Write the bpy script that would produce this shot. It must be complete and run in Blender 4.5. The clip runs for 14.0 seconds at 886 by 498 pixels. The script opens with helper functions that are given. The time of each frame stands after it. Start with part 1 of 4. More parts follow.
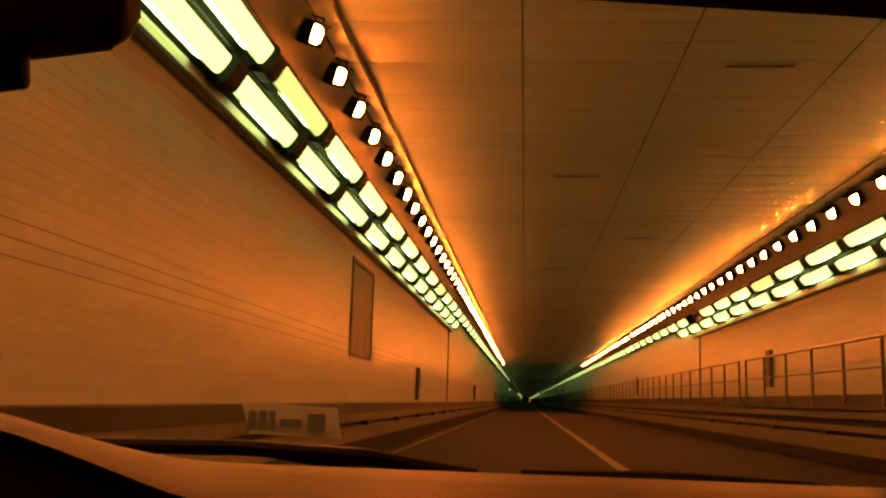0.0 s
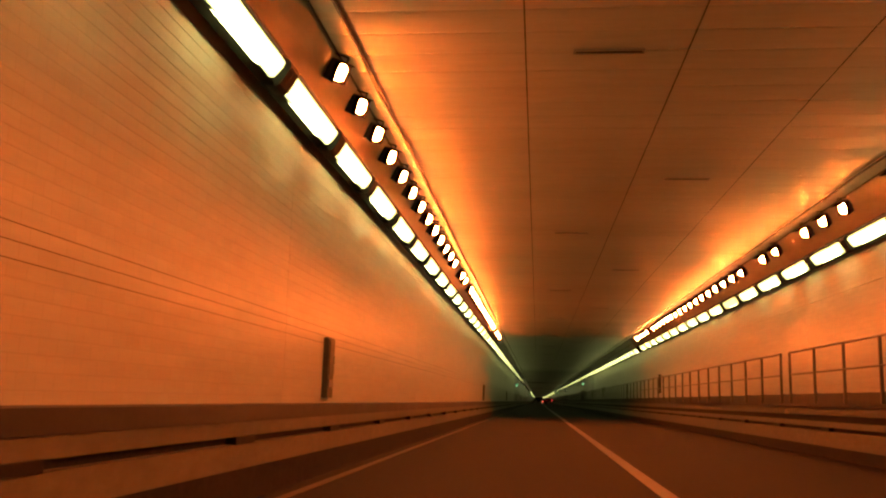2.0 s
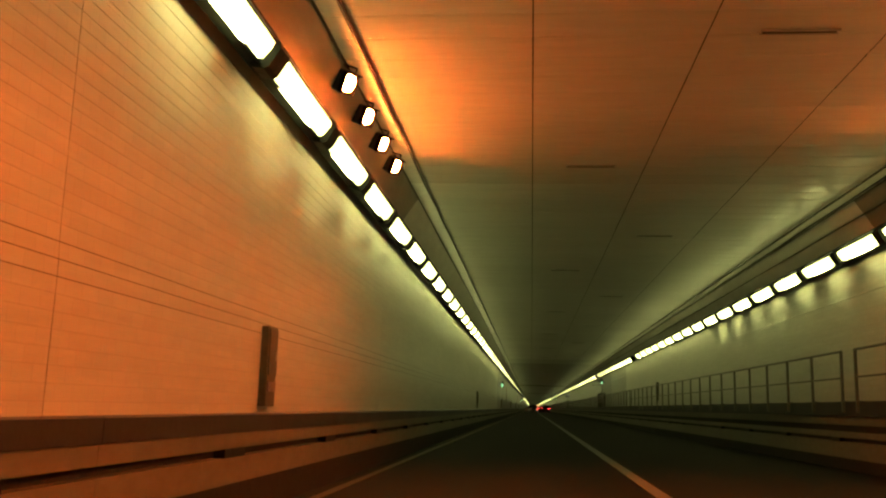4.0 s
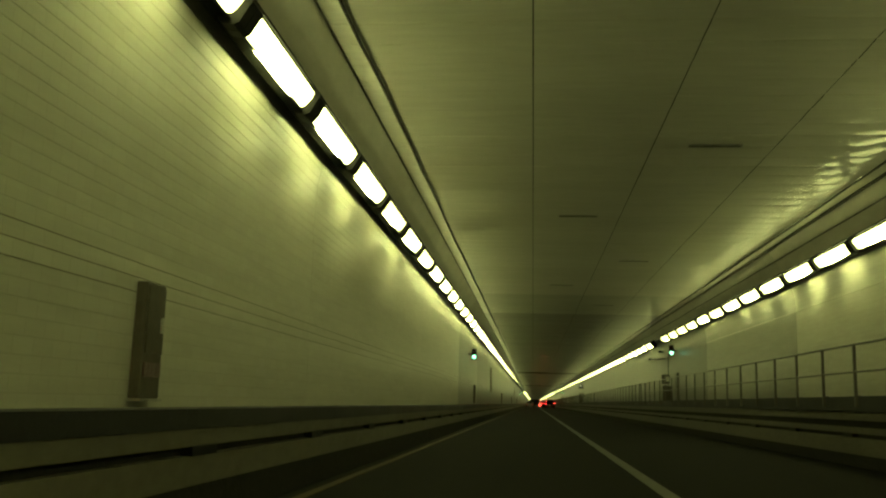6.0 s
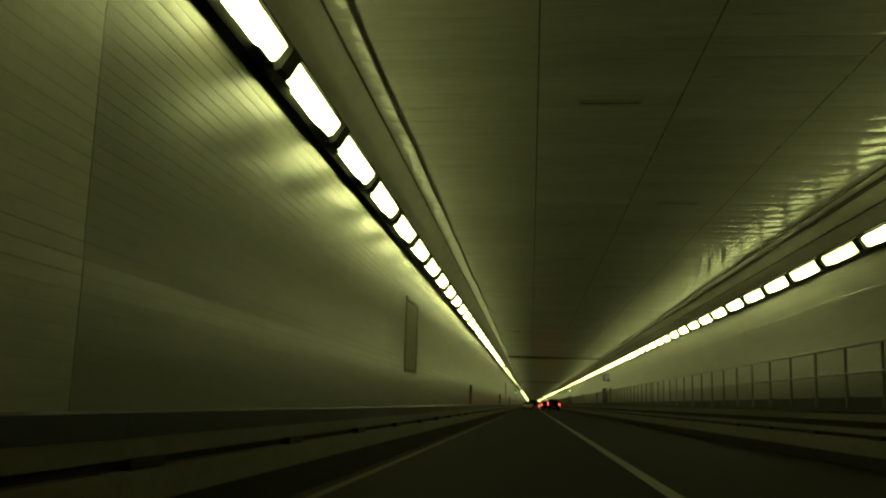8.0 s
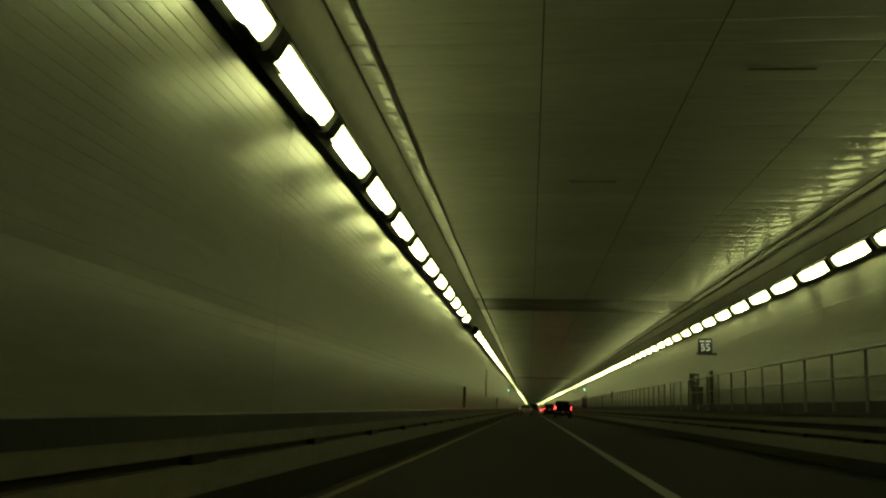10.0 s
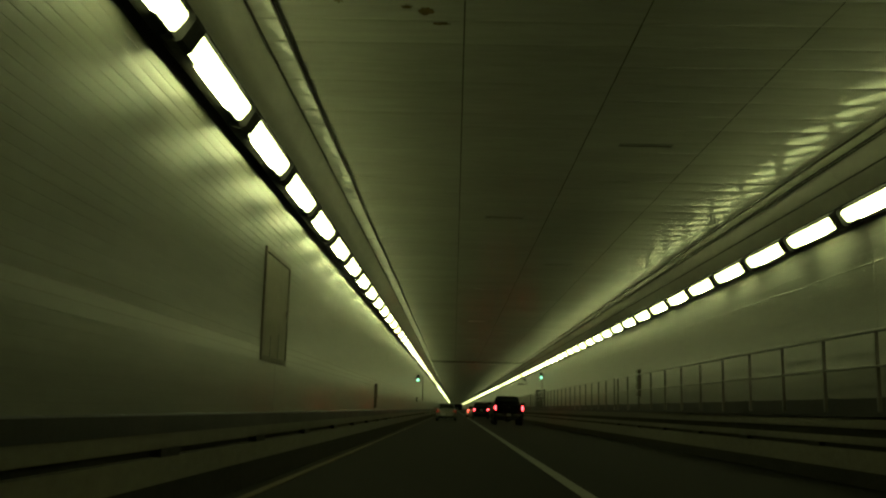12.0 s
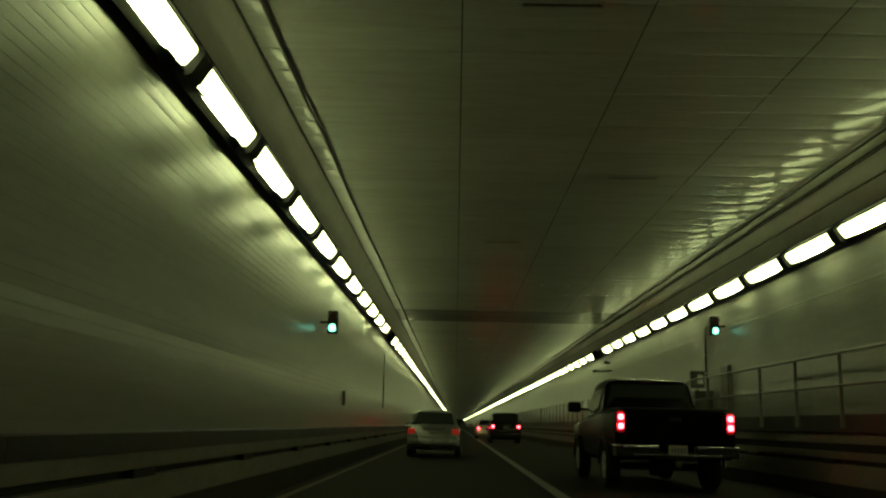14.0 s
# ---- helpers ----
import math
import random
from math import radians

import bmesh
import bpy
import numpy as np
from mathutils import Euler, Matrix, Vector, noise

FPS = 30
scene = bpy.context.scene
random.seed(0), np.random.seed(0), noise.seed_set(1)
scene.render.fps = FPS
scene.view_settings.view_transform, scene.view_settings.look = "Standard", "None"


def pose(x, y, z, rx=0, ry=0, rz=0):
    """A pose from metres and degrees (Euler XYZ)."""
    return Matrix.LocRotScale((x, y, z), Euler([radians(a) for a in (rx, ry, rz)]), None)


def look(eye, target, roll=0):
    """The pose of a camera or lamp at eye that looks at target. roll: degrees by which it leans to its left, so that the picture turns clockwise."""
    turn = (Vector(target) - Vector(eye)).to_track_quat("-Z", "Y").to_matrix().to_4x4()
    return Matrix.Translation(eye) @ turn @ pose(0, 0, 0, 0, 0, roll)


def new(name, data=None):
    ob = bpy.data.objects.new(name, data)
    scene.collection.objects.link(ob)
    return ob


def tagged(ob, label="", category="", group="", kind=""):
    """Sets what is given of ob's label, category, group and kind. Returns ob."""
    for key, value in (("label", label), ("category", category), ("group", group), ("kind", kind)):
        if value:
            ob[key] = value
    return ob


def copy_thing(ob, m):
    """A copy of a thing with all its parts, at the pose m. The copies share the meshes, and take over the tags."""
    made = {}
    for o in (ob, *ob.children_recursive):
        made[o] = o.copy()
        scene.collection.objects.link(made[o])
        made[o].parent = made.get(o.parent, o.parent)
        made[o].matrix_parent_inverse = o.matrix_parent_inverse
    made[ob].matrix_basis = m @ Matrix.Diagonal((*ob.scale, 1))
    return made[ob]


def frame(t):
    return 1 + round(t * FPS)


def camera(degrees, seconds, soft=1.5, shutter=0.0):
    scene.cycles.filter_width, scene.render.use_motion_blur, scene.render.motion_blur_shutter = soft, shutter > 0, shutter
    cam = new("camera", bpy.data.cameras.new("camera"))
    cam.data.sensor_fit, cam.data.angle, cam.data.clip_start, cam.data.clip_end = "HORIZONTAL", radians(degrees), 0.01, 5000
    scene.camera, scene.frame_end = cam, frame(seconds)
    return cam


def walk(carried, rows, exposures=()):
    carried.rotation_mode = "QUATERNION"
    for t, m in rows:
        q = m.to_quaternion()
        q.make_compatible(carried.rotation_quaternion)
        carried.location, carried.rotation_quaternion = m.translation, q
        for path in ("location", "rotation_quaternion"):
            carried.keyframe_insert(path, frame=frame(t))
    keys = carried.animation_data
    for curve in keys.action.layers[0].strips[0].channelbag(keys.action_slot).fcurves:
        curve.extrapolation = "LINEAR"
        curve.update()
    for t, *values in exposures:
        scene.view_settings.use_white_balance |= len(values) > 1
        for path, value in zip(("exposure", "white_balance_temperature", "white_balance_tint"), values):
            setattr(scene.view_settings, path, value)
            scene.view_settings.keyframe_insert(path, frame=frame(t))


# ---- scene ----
# camera: seconds, x, y, z, then turn to the right, tilt up and roll in degrees
cam = camera(52.2, 14.0, soft=2.3, shutter=0.0)
PATH = [
    (0.0, -1.857, 0.48, 1.025, -5.36, 9.39, 1.76),
    (0.4, -1.802, 8.75, 1.028, -5.29, 9.74, 1.87),
    (0.5, -1.827, 10.77, 1.024, -5.26, 9.87, 1.66),
    (1.0, -1.757, 21.15, 1.013, -5.24, 9.82, 1.52),
    (1.5, -1.713, 31.66, 1.033, -5.75, 9.76, 1.35),
    (2.0, -1.762, 42.23, 1.019, -6.13, 9.38, 1.51),
    (2.5, -1.852, 52.90, 1.033, -6.33, 9.97, 1.45),
    (3.0, -1.941, 63.56, 1.036, -5.92, 9.92, 1.38),
    (5.5, -1.874, 117.33, 1.030, -5.79, 9.68, 1.62),
    (6.0, -1.896, 128.02, 1.023, -5.87, 9.54, 1.61),
    (6.5, -1.922, 138.83, 1.027, -5.97, 9.63, 1.45),
    (7.0, -1.951, 149.46, 1.030, -5.86, 9.54, 1.61),
    (7.3, -1.944, 155.83, 1.034, -5.88, 9.60, 1.51),
    (7.5, -1.956, 160.26, 1.033, -5.77, 9.57, 1.50),
    (10.0, -2.043, 216.67, 1.027, -5.69, 9.84, 1.58),
    (10.5, -1.989, 227.62, 1.028, -2.04, 9.61, 1.37),
    (10.6, -1.981, 229.82, 1.032, -2.09, 9.59, 1.37),
    (11.0, -1.976, 238.73, 1.030, -1.93, 9.69, 1.55),
    (11.5, -1.922, 249.84, 1.028, -1.38, 9.68, 1.34),
    (12.0, -1.964, 261.31, 1.028, -0.93, 9.99, 1.38),
    (12.2, -1.974, 266.17, 1.034, -0.85, 10.02, 1.33),
    (12.5, -1.989, 273.10, 1.035, -1.23, 10.25, 1.30),
    (13.0, -2.016, 284.69, 1.043, -1.29, 10.53, 1.24),
    (13.5, -1.969, 296.30, 1.031, -1.52, 10.82, 1.27),
    (14.0, -1.929, 307.98, 1.035, -1.02, 10.96, 1.33),
]


def aimed(x, y, z, turn, tilt, roll):
    a, b = radians(turn), radians(tilt)
    way = Vector((math.sin(a) * math.cos(b), math.cos(a) * math.cos(b), math.sin(b)))
    eye = Vector((x, y, z))
    return look(eye, eye + way, roll)


walk(cam, [(t, aimed(*rest)) for t, *rest in PATH],
     exposures=[(0.0, -2.38, 6300, -20), (0.6, -2.13, 6350, -12), (1.6, -1.56, 6500, 13), (2.4, -1.45, 6500, 20), (3.2, -1.26, 6500, 20), (5.3, -0.05, 6500, 10), (6.4, 0.02, 6480, 10), (7.0, 0.2, 6450, 10),
                (7.6, -0.27, 6400, 11), (10.0, -0.27, 6200, 13), (13.0, -0.48, 5650, 16), (14.0, -0.40, 5550, 17)])

# ---- world: a closed tunnel, no daylight ----
world = bpy.data.worlds.new("world")
scene.world = world
world.use_nodes = True
world.node_tree.nodes["Background"].inputs[0].default_value = (0.02, 0.02, 0.015, 1)
world.node_tree.nodes["Background"].inputs[1].default_value = 0.02

TUBE_LIGHT = (0.94, 1.0, 0.325)
TUBE_POWER = 10.0
SODIUM_LIGHT = (1.0, 0.155, 0.018)
SODIUM_POWER = 3300.0

# ---- materials ----


def node(nt, kind, **inputs):
    n = nt.nodes.new(kind)
    for k, v in inputs.items():
        n.inputs[k.replace("_", " ")].default_value = v
    return n


def surface(name, base, rough=0.5, metal=0.0, vary=0.15, grain=8.0, stain=0.6, bump=0.02, stretch=(1, 1, 1),
            rough_vary=0.1, by_piece=0.0, coat=0.0, tiles=None, spec=0.5, coat_rough=0.08):
    """Painted, cast or woven surface: fine grain, broad stains, uneven gloss and light relief."""
    m = bpy.data.materials.new(name)
    m.use_nodes = True
    nt = m.node_tree
    bs = nt.nodes["Principled BSDF"]
    co = node(nt, "ShaderNodeTexCoord")
    mp = node(nt, "ShaderNodeMapping")
    mp.inputs["Scale"].default_value = stretch
    nt.links.new(co.outputs["Object"], mp.inputs[0])
    fine = node(nt, "ShaderNodeTexNoise", Scale=grain, Detail=6.0, Roughness=0.65)
    wide = node(nt, "ShaderNodeTexNoise", Scale=stain, Detail=2.0, Roughness=0.5)
    nt.links.new(mp.outputs[0], fine.inputs["Vector"])
    nt.links.new(mp.outputs[0], wide.inputs["Vector"])
    add = node(nt, "ShaderNodeMath")
    add.operation = "ADD"
    nt.links.new(fine.outputs[0], add.inputs[0])
    nt.links.new(wide.outputs[0], add.inputs[1])
    src = add.outputs[0]
    if by_piece:
        rnd = node(nt, "ShaderNodeNewGeometry")
        mul = node(nt, "ShaderNodeMath")
        mul.operation = "MULTIPLY_ADD"
        mul.inputs[1].default_value = by_piece
        nt.links.new(rnd.outputs["Random Per Island"], mul.inputs[0])
        nt.links.new(src, mul.inputs[2])
        src = mul.outputs[0]
    ramp = node(nt, "ShaderNodeValToRGB")
    e = ramp.color_ramp.elements
    e[0].position, e[1].position = 0.3, 1.0
    lo = [c * (1 - vary * 1.6) for c in base]
    hi = [min(1, c * (1 + vary * 0.6)) for c in base]
    e[0].color, e[1].color = (*lo, 1), (*hi, 1)
    half = node(nt, "ShaderNodeMath")
    half.operation = "MULTIPLY"
    half.inputs[1].default_value = 0.62
    nt.links.new(src, half.inputs[0])
    nt.links.new(half.outputs[0], ramp.inputs[0])
    colour = ramp.outputs[0]
    if tiles:
        # faint grout lines between the tiles of a course: tile width, course height, height of the first course
        split, turn = node(nt, "ShaderNodeSeparateXYZ"), node(nt, "ShaderNodeCombineXYZ")
        low = node(nt, "ShaderNodeMath")
        low.operation = "SUBTRACT"
        low.inputs[1].default_value = tiles[2]
        nt.links.new(co.outputs["Object"], split.inputs[0])
        nt.links.new(split.outputs["Y"], turn.inputs["X"])
        nt.links.new(split.outputs["Z"], low.inputs[0])
        nt.links.new(low.outputs[0], turn.inputs["Y"])
        brick = node(nt, "ShaderNodeTexBrick", Scale=1.0, Mortar_Size=0.004, Brick_Width=tiles[0], Row_Height=tiles[1])
        brick.inputs["Color1"].default_value, brick.inputs["Color2"].default_value = (1, 1, 1, 1), (0.95, 0.95, 0.94, 1)
        brick.inputs["Mortar"].default_value = (0.88, 0.875, 0.86, 1)
        nt.links.new(turn.outputs[0], brick.inputs["Vector"])
        mix = node(nt, "ShaderNodeMix")
        mix.data_type, mix.blend_type = "RGBA", "MULTIPLY"
        mix.inputs[0].default_value = 1.0
        nt.links.new(colour, mix.inputs[6])
        nt.links.new(brick.outputs["Color"], mix.inputs[7])
        colour = mix.outputs[2]
    nt.links.new(colour, bs.inputs["Base Color"])
    rr = node(nt, "ShaderNodeMapRange")
    rr.inputs["From Min"].default_value, rr.inputs["From Max"].default_value = 0.1, 0.9
    rr.inputs["To Min"].default_value, rr.inputs["To Max"].default_value = max(0.02, rough - rough_vary), min(1, rough + rough_vary)
    nt.links.new(wide.outputs[0], rr.inputs[0])
    nt.links.new(rr.outputs[0], bs.inputs["Roughness"])
    bs.inputs["Metallic"].default_value = metal
    bs.inputs["Specular IOR Level"].default_value = spec
    bs.inputs["Coat Weight"].default_value = coat
    bs.inputs["Coat Roughness"].default_value = coat_rough
    if bump:
        b = node(nt, "ShaderNodeBump", Strength=0.5, Distance=bump)
        nt.links.new(fine.outputs[0], b.inputs["Height"])
        nt.links.new(b.outputs[0], bs.inputs["Normal"])
    return m


def glowing(name, colour, power, body=(0.8, 0.8, 0.75)):
    m = bpy.data.materials.new(name)
    m.use_nodes = True
    bs = m.node_tree.nodes["Principled BSDF"]
    bs.inputs["Base Color"].default_value = (*body, 1)
    bs.inputs["Roughness"].default_value = 0.4
    bs.inputs["Emission Color"].default_value = (*colour, 1)
    bs.inputs["Emission Strength"].default_value = power
    return m


def glassy(name, colour, rough=0.03):
    m = bpy.data.materials.new(name)
    m.use_nodes = True
    bs = m.node_tree.nodes["Principled BSDF"]
    bs.inputs["Base Color"].default_value = (*colour, 1)
    bs.inputs["Roughness"].default_value = rough
    bs.inputs["IOR"].default_value = 1.5
    bs.inputs["Specular IOR Level"].default_value = 0.25
    bs.inputs["Coat Weight"].default_value = 0.1
    return m


M_ROAD = surface("asphalt", (0.0105, 0.0105, 0.009), 0.95, vary=0.45, grain=30, stain=0.35, bump=0.012, stretch=(1, 0.15, 1), spec=0.05, rough_vary=0.04)
M_PAINT = surface("road_paint_white", (0.12, 0.12, 0.10), 0.7, spec=0.05, vary=0.3, grain=25, stain=2.5, bump=0.004)
M_YELLOW = surface("road_paint_yellow", (0.055, 0.04, 0.014), 0.8, spec=0.1, vary=0.5, grain=25, stain=2.5, bump=0.004)
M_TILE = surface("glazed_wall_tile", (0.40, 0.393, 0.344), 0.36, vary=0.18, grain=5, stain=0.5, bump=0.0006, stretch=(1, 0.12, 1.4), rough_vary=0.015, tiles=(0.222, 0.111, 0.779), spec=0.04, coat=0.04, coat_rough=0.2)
M_TILE_MID = surface("mid_wall_tile", (0.22, 0.218, 0.191), 0.36, vary=0.26, grain=5, stain=0.4, bump=0.0006, stretch=(1, 0.12, 1.4), rough_vary=0.015, tiles=(0.222, 0.111, 0.779), spec=0.08, coat=0.1, coat_rough=0.2)
M_TILE_DARK = surface("dark_wall_tile", (0.118, 0.118, 0.104), 0.36, vary=0.26, grain=5, stain=0.4, bump=0.0006, stretch=(1, 0.12, 1.4), rough_vary=0.015, tiles=(0.222, 0.111, 0.779), spec=0.1, coat=0.15, coat_rough=0.2)
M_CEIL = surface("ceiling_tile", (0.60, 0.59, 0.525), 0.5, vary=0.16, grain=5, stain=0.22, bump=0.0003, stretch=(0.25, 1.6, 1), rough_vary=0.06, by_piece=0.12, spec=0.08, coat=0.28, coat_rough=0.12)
M_CEIL_DARK = surface("dark_ceiling_tile", (0.34, 0.34, 0.303), 0.5, vary=0.24, grain=5, stain=0.18, bump=0.0003, stretch=(0.25, 1.6, 1), rough_vary=0.06, by_piece=0.2, spec=0.08, coat=0.3, coat_rough=0.12)
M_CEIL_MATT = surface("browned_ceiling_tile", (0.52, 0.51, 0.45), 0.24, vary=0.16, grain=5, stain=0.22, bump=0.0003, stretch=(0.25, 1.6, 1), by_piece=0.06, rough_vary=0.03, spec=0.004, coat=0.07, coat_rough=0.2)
# haunch beside the floodlights: the shade it lies in is put into its colour
M_HAUNCH = surface("shade_toned_haunch_tile", (0.20, 0.19, 0.16), 0.4, vary=0.3, grain=5, stain=0.5, bump=0.0005, stretch=(1, 0.3, 1), spec=0.1)
M_HAUNCH_PALE = surface("pale_haunch_tile", (0.56, 0.55, 0.50), 0.45, vary=0.2, grain=5, stain=0.4, bump=0.0005, stretch=(1, 0.3, 1), spec=0.05, rough_vary=0.05)
M_HAUNCH_GREY = surface("grey_haunch_tile", (0.44, 0.435, 0.395), 0.45, vary=0.2, grain=5, stain=0.4, bump=0.0005, stretch=(1, 0.3, 1), spec=0.05, rough_vary=0.05)
M_CEIL_GREY = surface("mid_ceiling_tile", (0.50, 0.495, 0.44), 0.5, vary=0.2, grain=5, stain=0.2, bump=0.0003, stretch=(0.25, 1.6, 1), rough_vary=0.06, by_piece=0.15, spec=0.08, coat=0.3, coat_rough=0.12)
# ceiling over the missing left lights, with the shade put into its colour
M_CEIL_SHADE = surface("shade_toned_ceiling_tile", (0.19, 0.19, 0.168), 0.2, spec=0.01, vary=0.35, grain=5, stain=0.3, bump=0.004, stretch=(0.25, 1.6, 1), rough_vary=0.05, by_piece=0.2)
M_GROUT = surface("dirty_grout", (0.11, 0.10, 0.08), 0.9, vary=0.4, grain=6, stretch=(1, 0.3, 1))
M_JOINT = surface("dark_joint", (0.05, 0.047, 0.04), 0.9, vary=0.3)
M_CREAM = surface("cream_concrete", (0.14, 0.132, 0.105), 0.75, spec=0.15, vary=0.28, grain=9, stain=0.7, bump=0.006, stretch=(1, 0.4, 1))
M_KERB = surface("dark_concrete", (0.03, 0.029, 0.026), 0.9, spec=0.1, vary=0.4, grain=12, stain=0.9, bump=0.015)
M_COPING = surface("dark_coping", (0.018, 0.018, 0.021), 0.6, spec=0.2, vary=0.35, grain=10, stain=0.8, bump=0.006)
M_RAIL = surface("weathered_steel_rail", (0.10, 0.095, 0.085), 0.5, metal=0.6, vary=0.35, grain=20, stain=3, bump=0.003)
M_HOUSING = surface("black_fixture_metal", (0.009, 0.009, 0.008), 0.6, spec=0.12, vary=0.4, grain=15, stain=2, bump=0.002)
M_BAFFLE = surface("matt_black_baffle", (0.002, 0.002, 0.002), 0.9, spec=0.02, vary=0.3, grain=15, bump=0.001)
M_GALV = surface("galvanised_metal", (0.33, 0.33, 0.30), 0.42, metal=0.7, vary=0.3, grain=18, stain=2, bump=0.002)
M_CABLE = surface("cable_sheath", (0.03, 0.028, 0.025), 0.7, vary=0.3)
M_PANEL = surface("dull_panel_paint", (0.17, 0.158, 0.122), 0.6, spec=0.1, vary=0.25, grain=6, stain=1.2, bump=0.003)
M_BOX = surface("dark_enclosure_paint", (0.035, 0.033, 0.027), 0.5, vary=0.35, grain=8, stain=1.5, bump=0.003)
M_CABINET = surface("brown_cabinet_paint", (0.075, 0.068, 0.052), 0.55, vary=0.35, grain=8, stain=1.5, bump=0.003, spec=0.15)
M_RED = surface("red_enamel", (0.065, 0.022, 0.017), 0.4, vary=0.3)
M_RUBBER = surface("tyre_rubber", (0.008, 0.008, 0.008), 0.85, spec=0.1, vary=0.3, grain=30)
M_TUBE = glowing("lit_tube_lens", TUBE_LIGHT, TUBE_POWER)
# extra glow for the strips added to make pools on the wall
M_TUBE_LOW = glowing("lit_pool_strip", TUBE_LIGHT, TUBE_POWER * 5.5)
M_TUBE_DIM = glowing("dim_tube_lens", (0.95, 0.96, 0.30), TUBE_POWER * 0.5)
M_TUBE_LOW_DIM = glowing("dim_pool_strip", (0.95, 0.96, 0.30), TUBE_POWER * 2.2)
M_SODIUM = glowing("sodium_lens", SODIUM_LIGHT, SODIUM_POWER)
M_GREEN = glowing("green_signal_lens", (0.28, 1.0, 0.55), 5.5, (0.1, 0.5, 0.3))
M_DARKLENS = glassy("unlit_lens", (0.03, 0.012, 0.01))
M_TAIL = glowing("tail_lamp_lit", (1.0, 0.028, 0.03), 45.0, (0.5, 0.02, 0.02))
M_TAIL_DIM = glowing("tail_lamp_dim", (1.0, 0.004, 0.008), 0.16, (0.22, 0.02, 0.02))
M_GLASS = glassy("tinted_car_glass", (0.012, 0.014, 0.013))
M_CHROME = surface("chrome", (0.42, 0.42, 0.40), 0.16, metal=1.0, vary=0.1, bump=0, rough_vary=0.05)

# ---- mesh helpers ----


def part(name, bm, material, parent=None, label="", smooth=False):
    """One bmesh as one mesh object, under a thing or a part."""
    me = bpy.data.meshes.new(name)
    bmesh.ops.recalc_face_normals(bm, faces=bm.faces)
    bm.to_mesh(me)
    bm.free()
    if smooth:
        me.polygons.foreach_set("use_smooth", [True] * len(me.polygons))
        me.set_sharp_from_angle(angle=radians(35))
    me.materials.append(material)
    ob = new(name, me)
    if parent:
        ob.parent = parent
    if label:
        ob["label"] = label
    return ob


def block(bm, x0, x1, y0, y1, z0, z1, bevel=0.0):
    vs = [bm.verts.new((x, y, z)) for x in (x0, x1) for y in (y0, y1) for z in (z0, z1)]
    fs = [bm.faces.new([vs[i] for i in f]) for f in ((0, 1, 3, 2), (4, 6, 7, 5), (0, 4, 5, 1), (2, 3, 7, 6), (0, 2, 6, 4), (1, 5, 7, 3))]
    if bevel:
        es = list({e for f in fs for e in f.edges})
        bmesh.ops.bevel(bm, geom=es, offset=bevel, segments=2, affect="EDGES", profile=0.5)
    return bm


def slab(x0, x1, y0, y1, z0, z1, bevel=0.0):
    return block(bmesh.new(), x0, x1, y0, y1, z0, z1, bevel)


def prism(bm, outline, y0, y1):
    """Extrudes a closed (x, z) outline along y."""
    a = [bm.verts.new((x, y0, z)) for x, z in outline]
    b = [bm.verts.new((x, y1, z)) for x, z in outline]
    n = len(outline)
    for i in range(n):
        bm.faces.new((a[i], a[(i + 1) % n], b[(i + 1) % n], b[i]))
    bm.faces.new(a[::-1])
    bm.faces.new(b)
    return bm


def tube(bm, points, radius, sides=8):
    """A round bar through the points."""
    rings = []
    for i, p in enumerate(points):
        p = Vector(p)
        d = (Vector(points[min(i + 1, len(points) - 1)]) - Vector(points[max(i - 1, 0)])).normalized()
        side = d.cross(Vector((0.31, 0.17, 0.93))).normalized()
        up = side.cross(d)
        rings.append([bm.verts.new(p + radius * (math.cos(a) * side + math.sin(a) * up)) for a in (2 * math.pi * k / sides for k in range(sides))])
    for r, s in zip(rings, rings[1:]):
        for k in range(sides):
            bm.faces.new((r[k], r[(k + 1) % sides], s[(k + 1) % sides], s[k]))
    bm.faces.new(rings[0][::-1])
    bm.faces.new(rings[-1])
    return bm


def disc(bm, centre, radius, depth, axis="x", sides=20):
    """A short cylinder along an axis."""
    c = Vector(centre)
    d = Vector({"x": (1, 0, 0), "y": (0, 1, 0), "z": (0, 0, 1)}[axis]) * depth
    return tube(bm, [c - d / 2, c + d / 2], radius, sides)


def empty(name, label="", category="", group="", kind=""):
    return tagged(new(name), label, category, group, kind)


# ---- the tunnel ----
Y0, Y1 = -33.38, 1050.0
DARK_FROM = 164.7  # from here on the tiles are darker
WALL_X, CEIL_Z, CEIL_X = 4.90, 5.16, 4.24
BAY = 12.38

# road
bm = bmesh.new()
block(bm, -5.6, 5.6, Y0, Y1, -0.3, 0.0)
road = tagged(part("road", bm, M_ROAD), "dark worn asphalt two-lane roadway", "road", kind="structure")
bm = slab(-0.39, -0.20, Y0, Y1, 0.0, 0.006)
part("lane_line", bm, M_PAINT, road, "solid white painted lane line")
bm = slab(-4.34, -4.22, Y0, Y1, 0.0, 0.006)
part("edge_line", bm, M_YELLOW, road, "worn yellow painted edge line")

# ends
tagged(part("wall_far_end", slab(-5.6, 5.6, Y1, Y1 + 0.4, -0.3, 6.0), M_KERB), "dark concrete closing the tunnel far away", "wall", kind="structure")
tagged(part("wall_near_end", slab(-5.6, 5.6, Y0 - 0.4, Y0, -0.3, 6.0), M_KERB), "dark concrete closing the tunnel", "wall", kind="structure")


HAUNCH_Z = 4.52
BULGE = ((1.66, 0.009), (1.7745, 0.0095), (1.8855, 0.0085), (1.9965, 0.0025), (2.06, 0.0))  # the old tiling bellies out a little at shoulder height


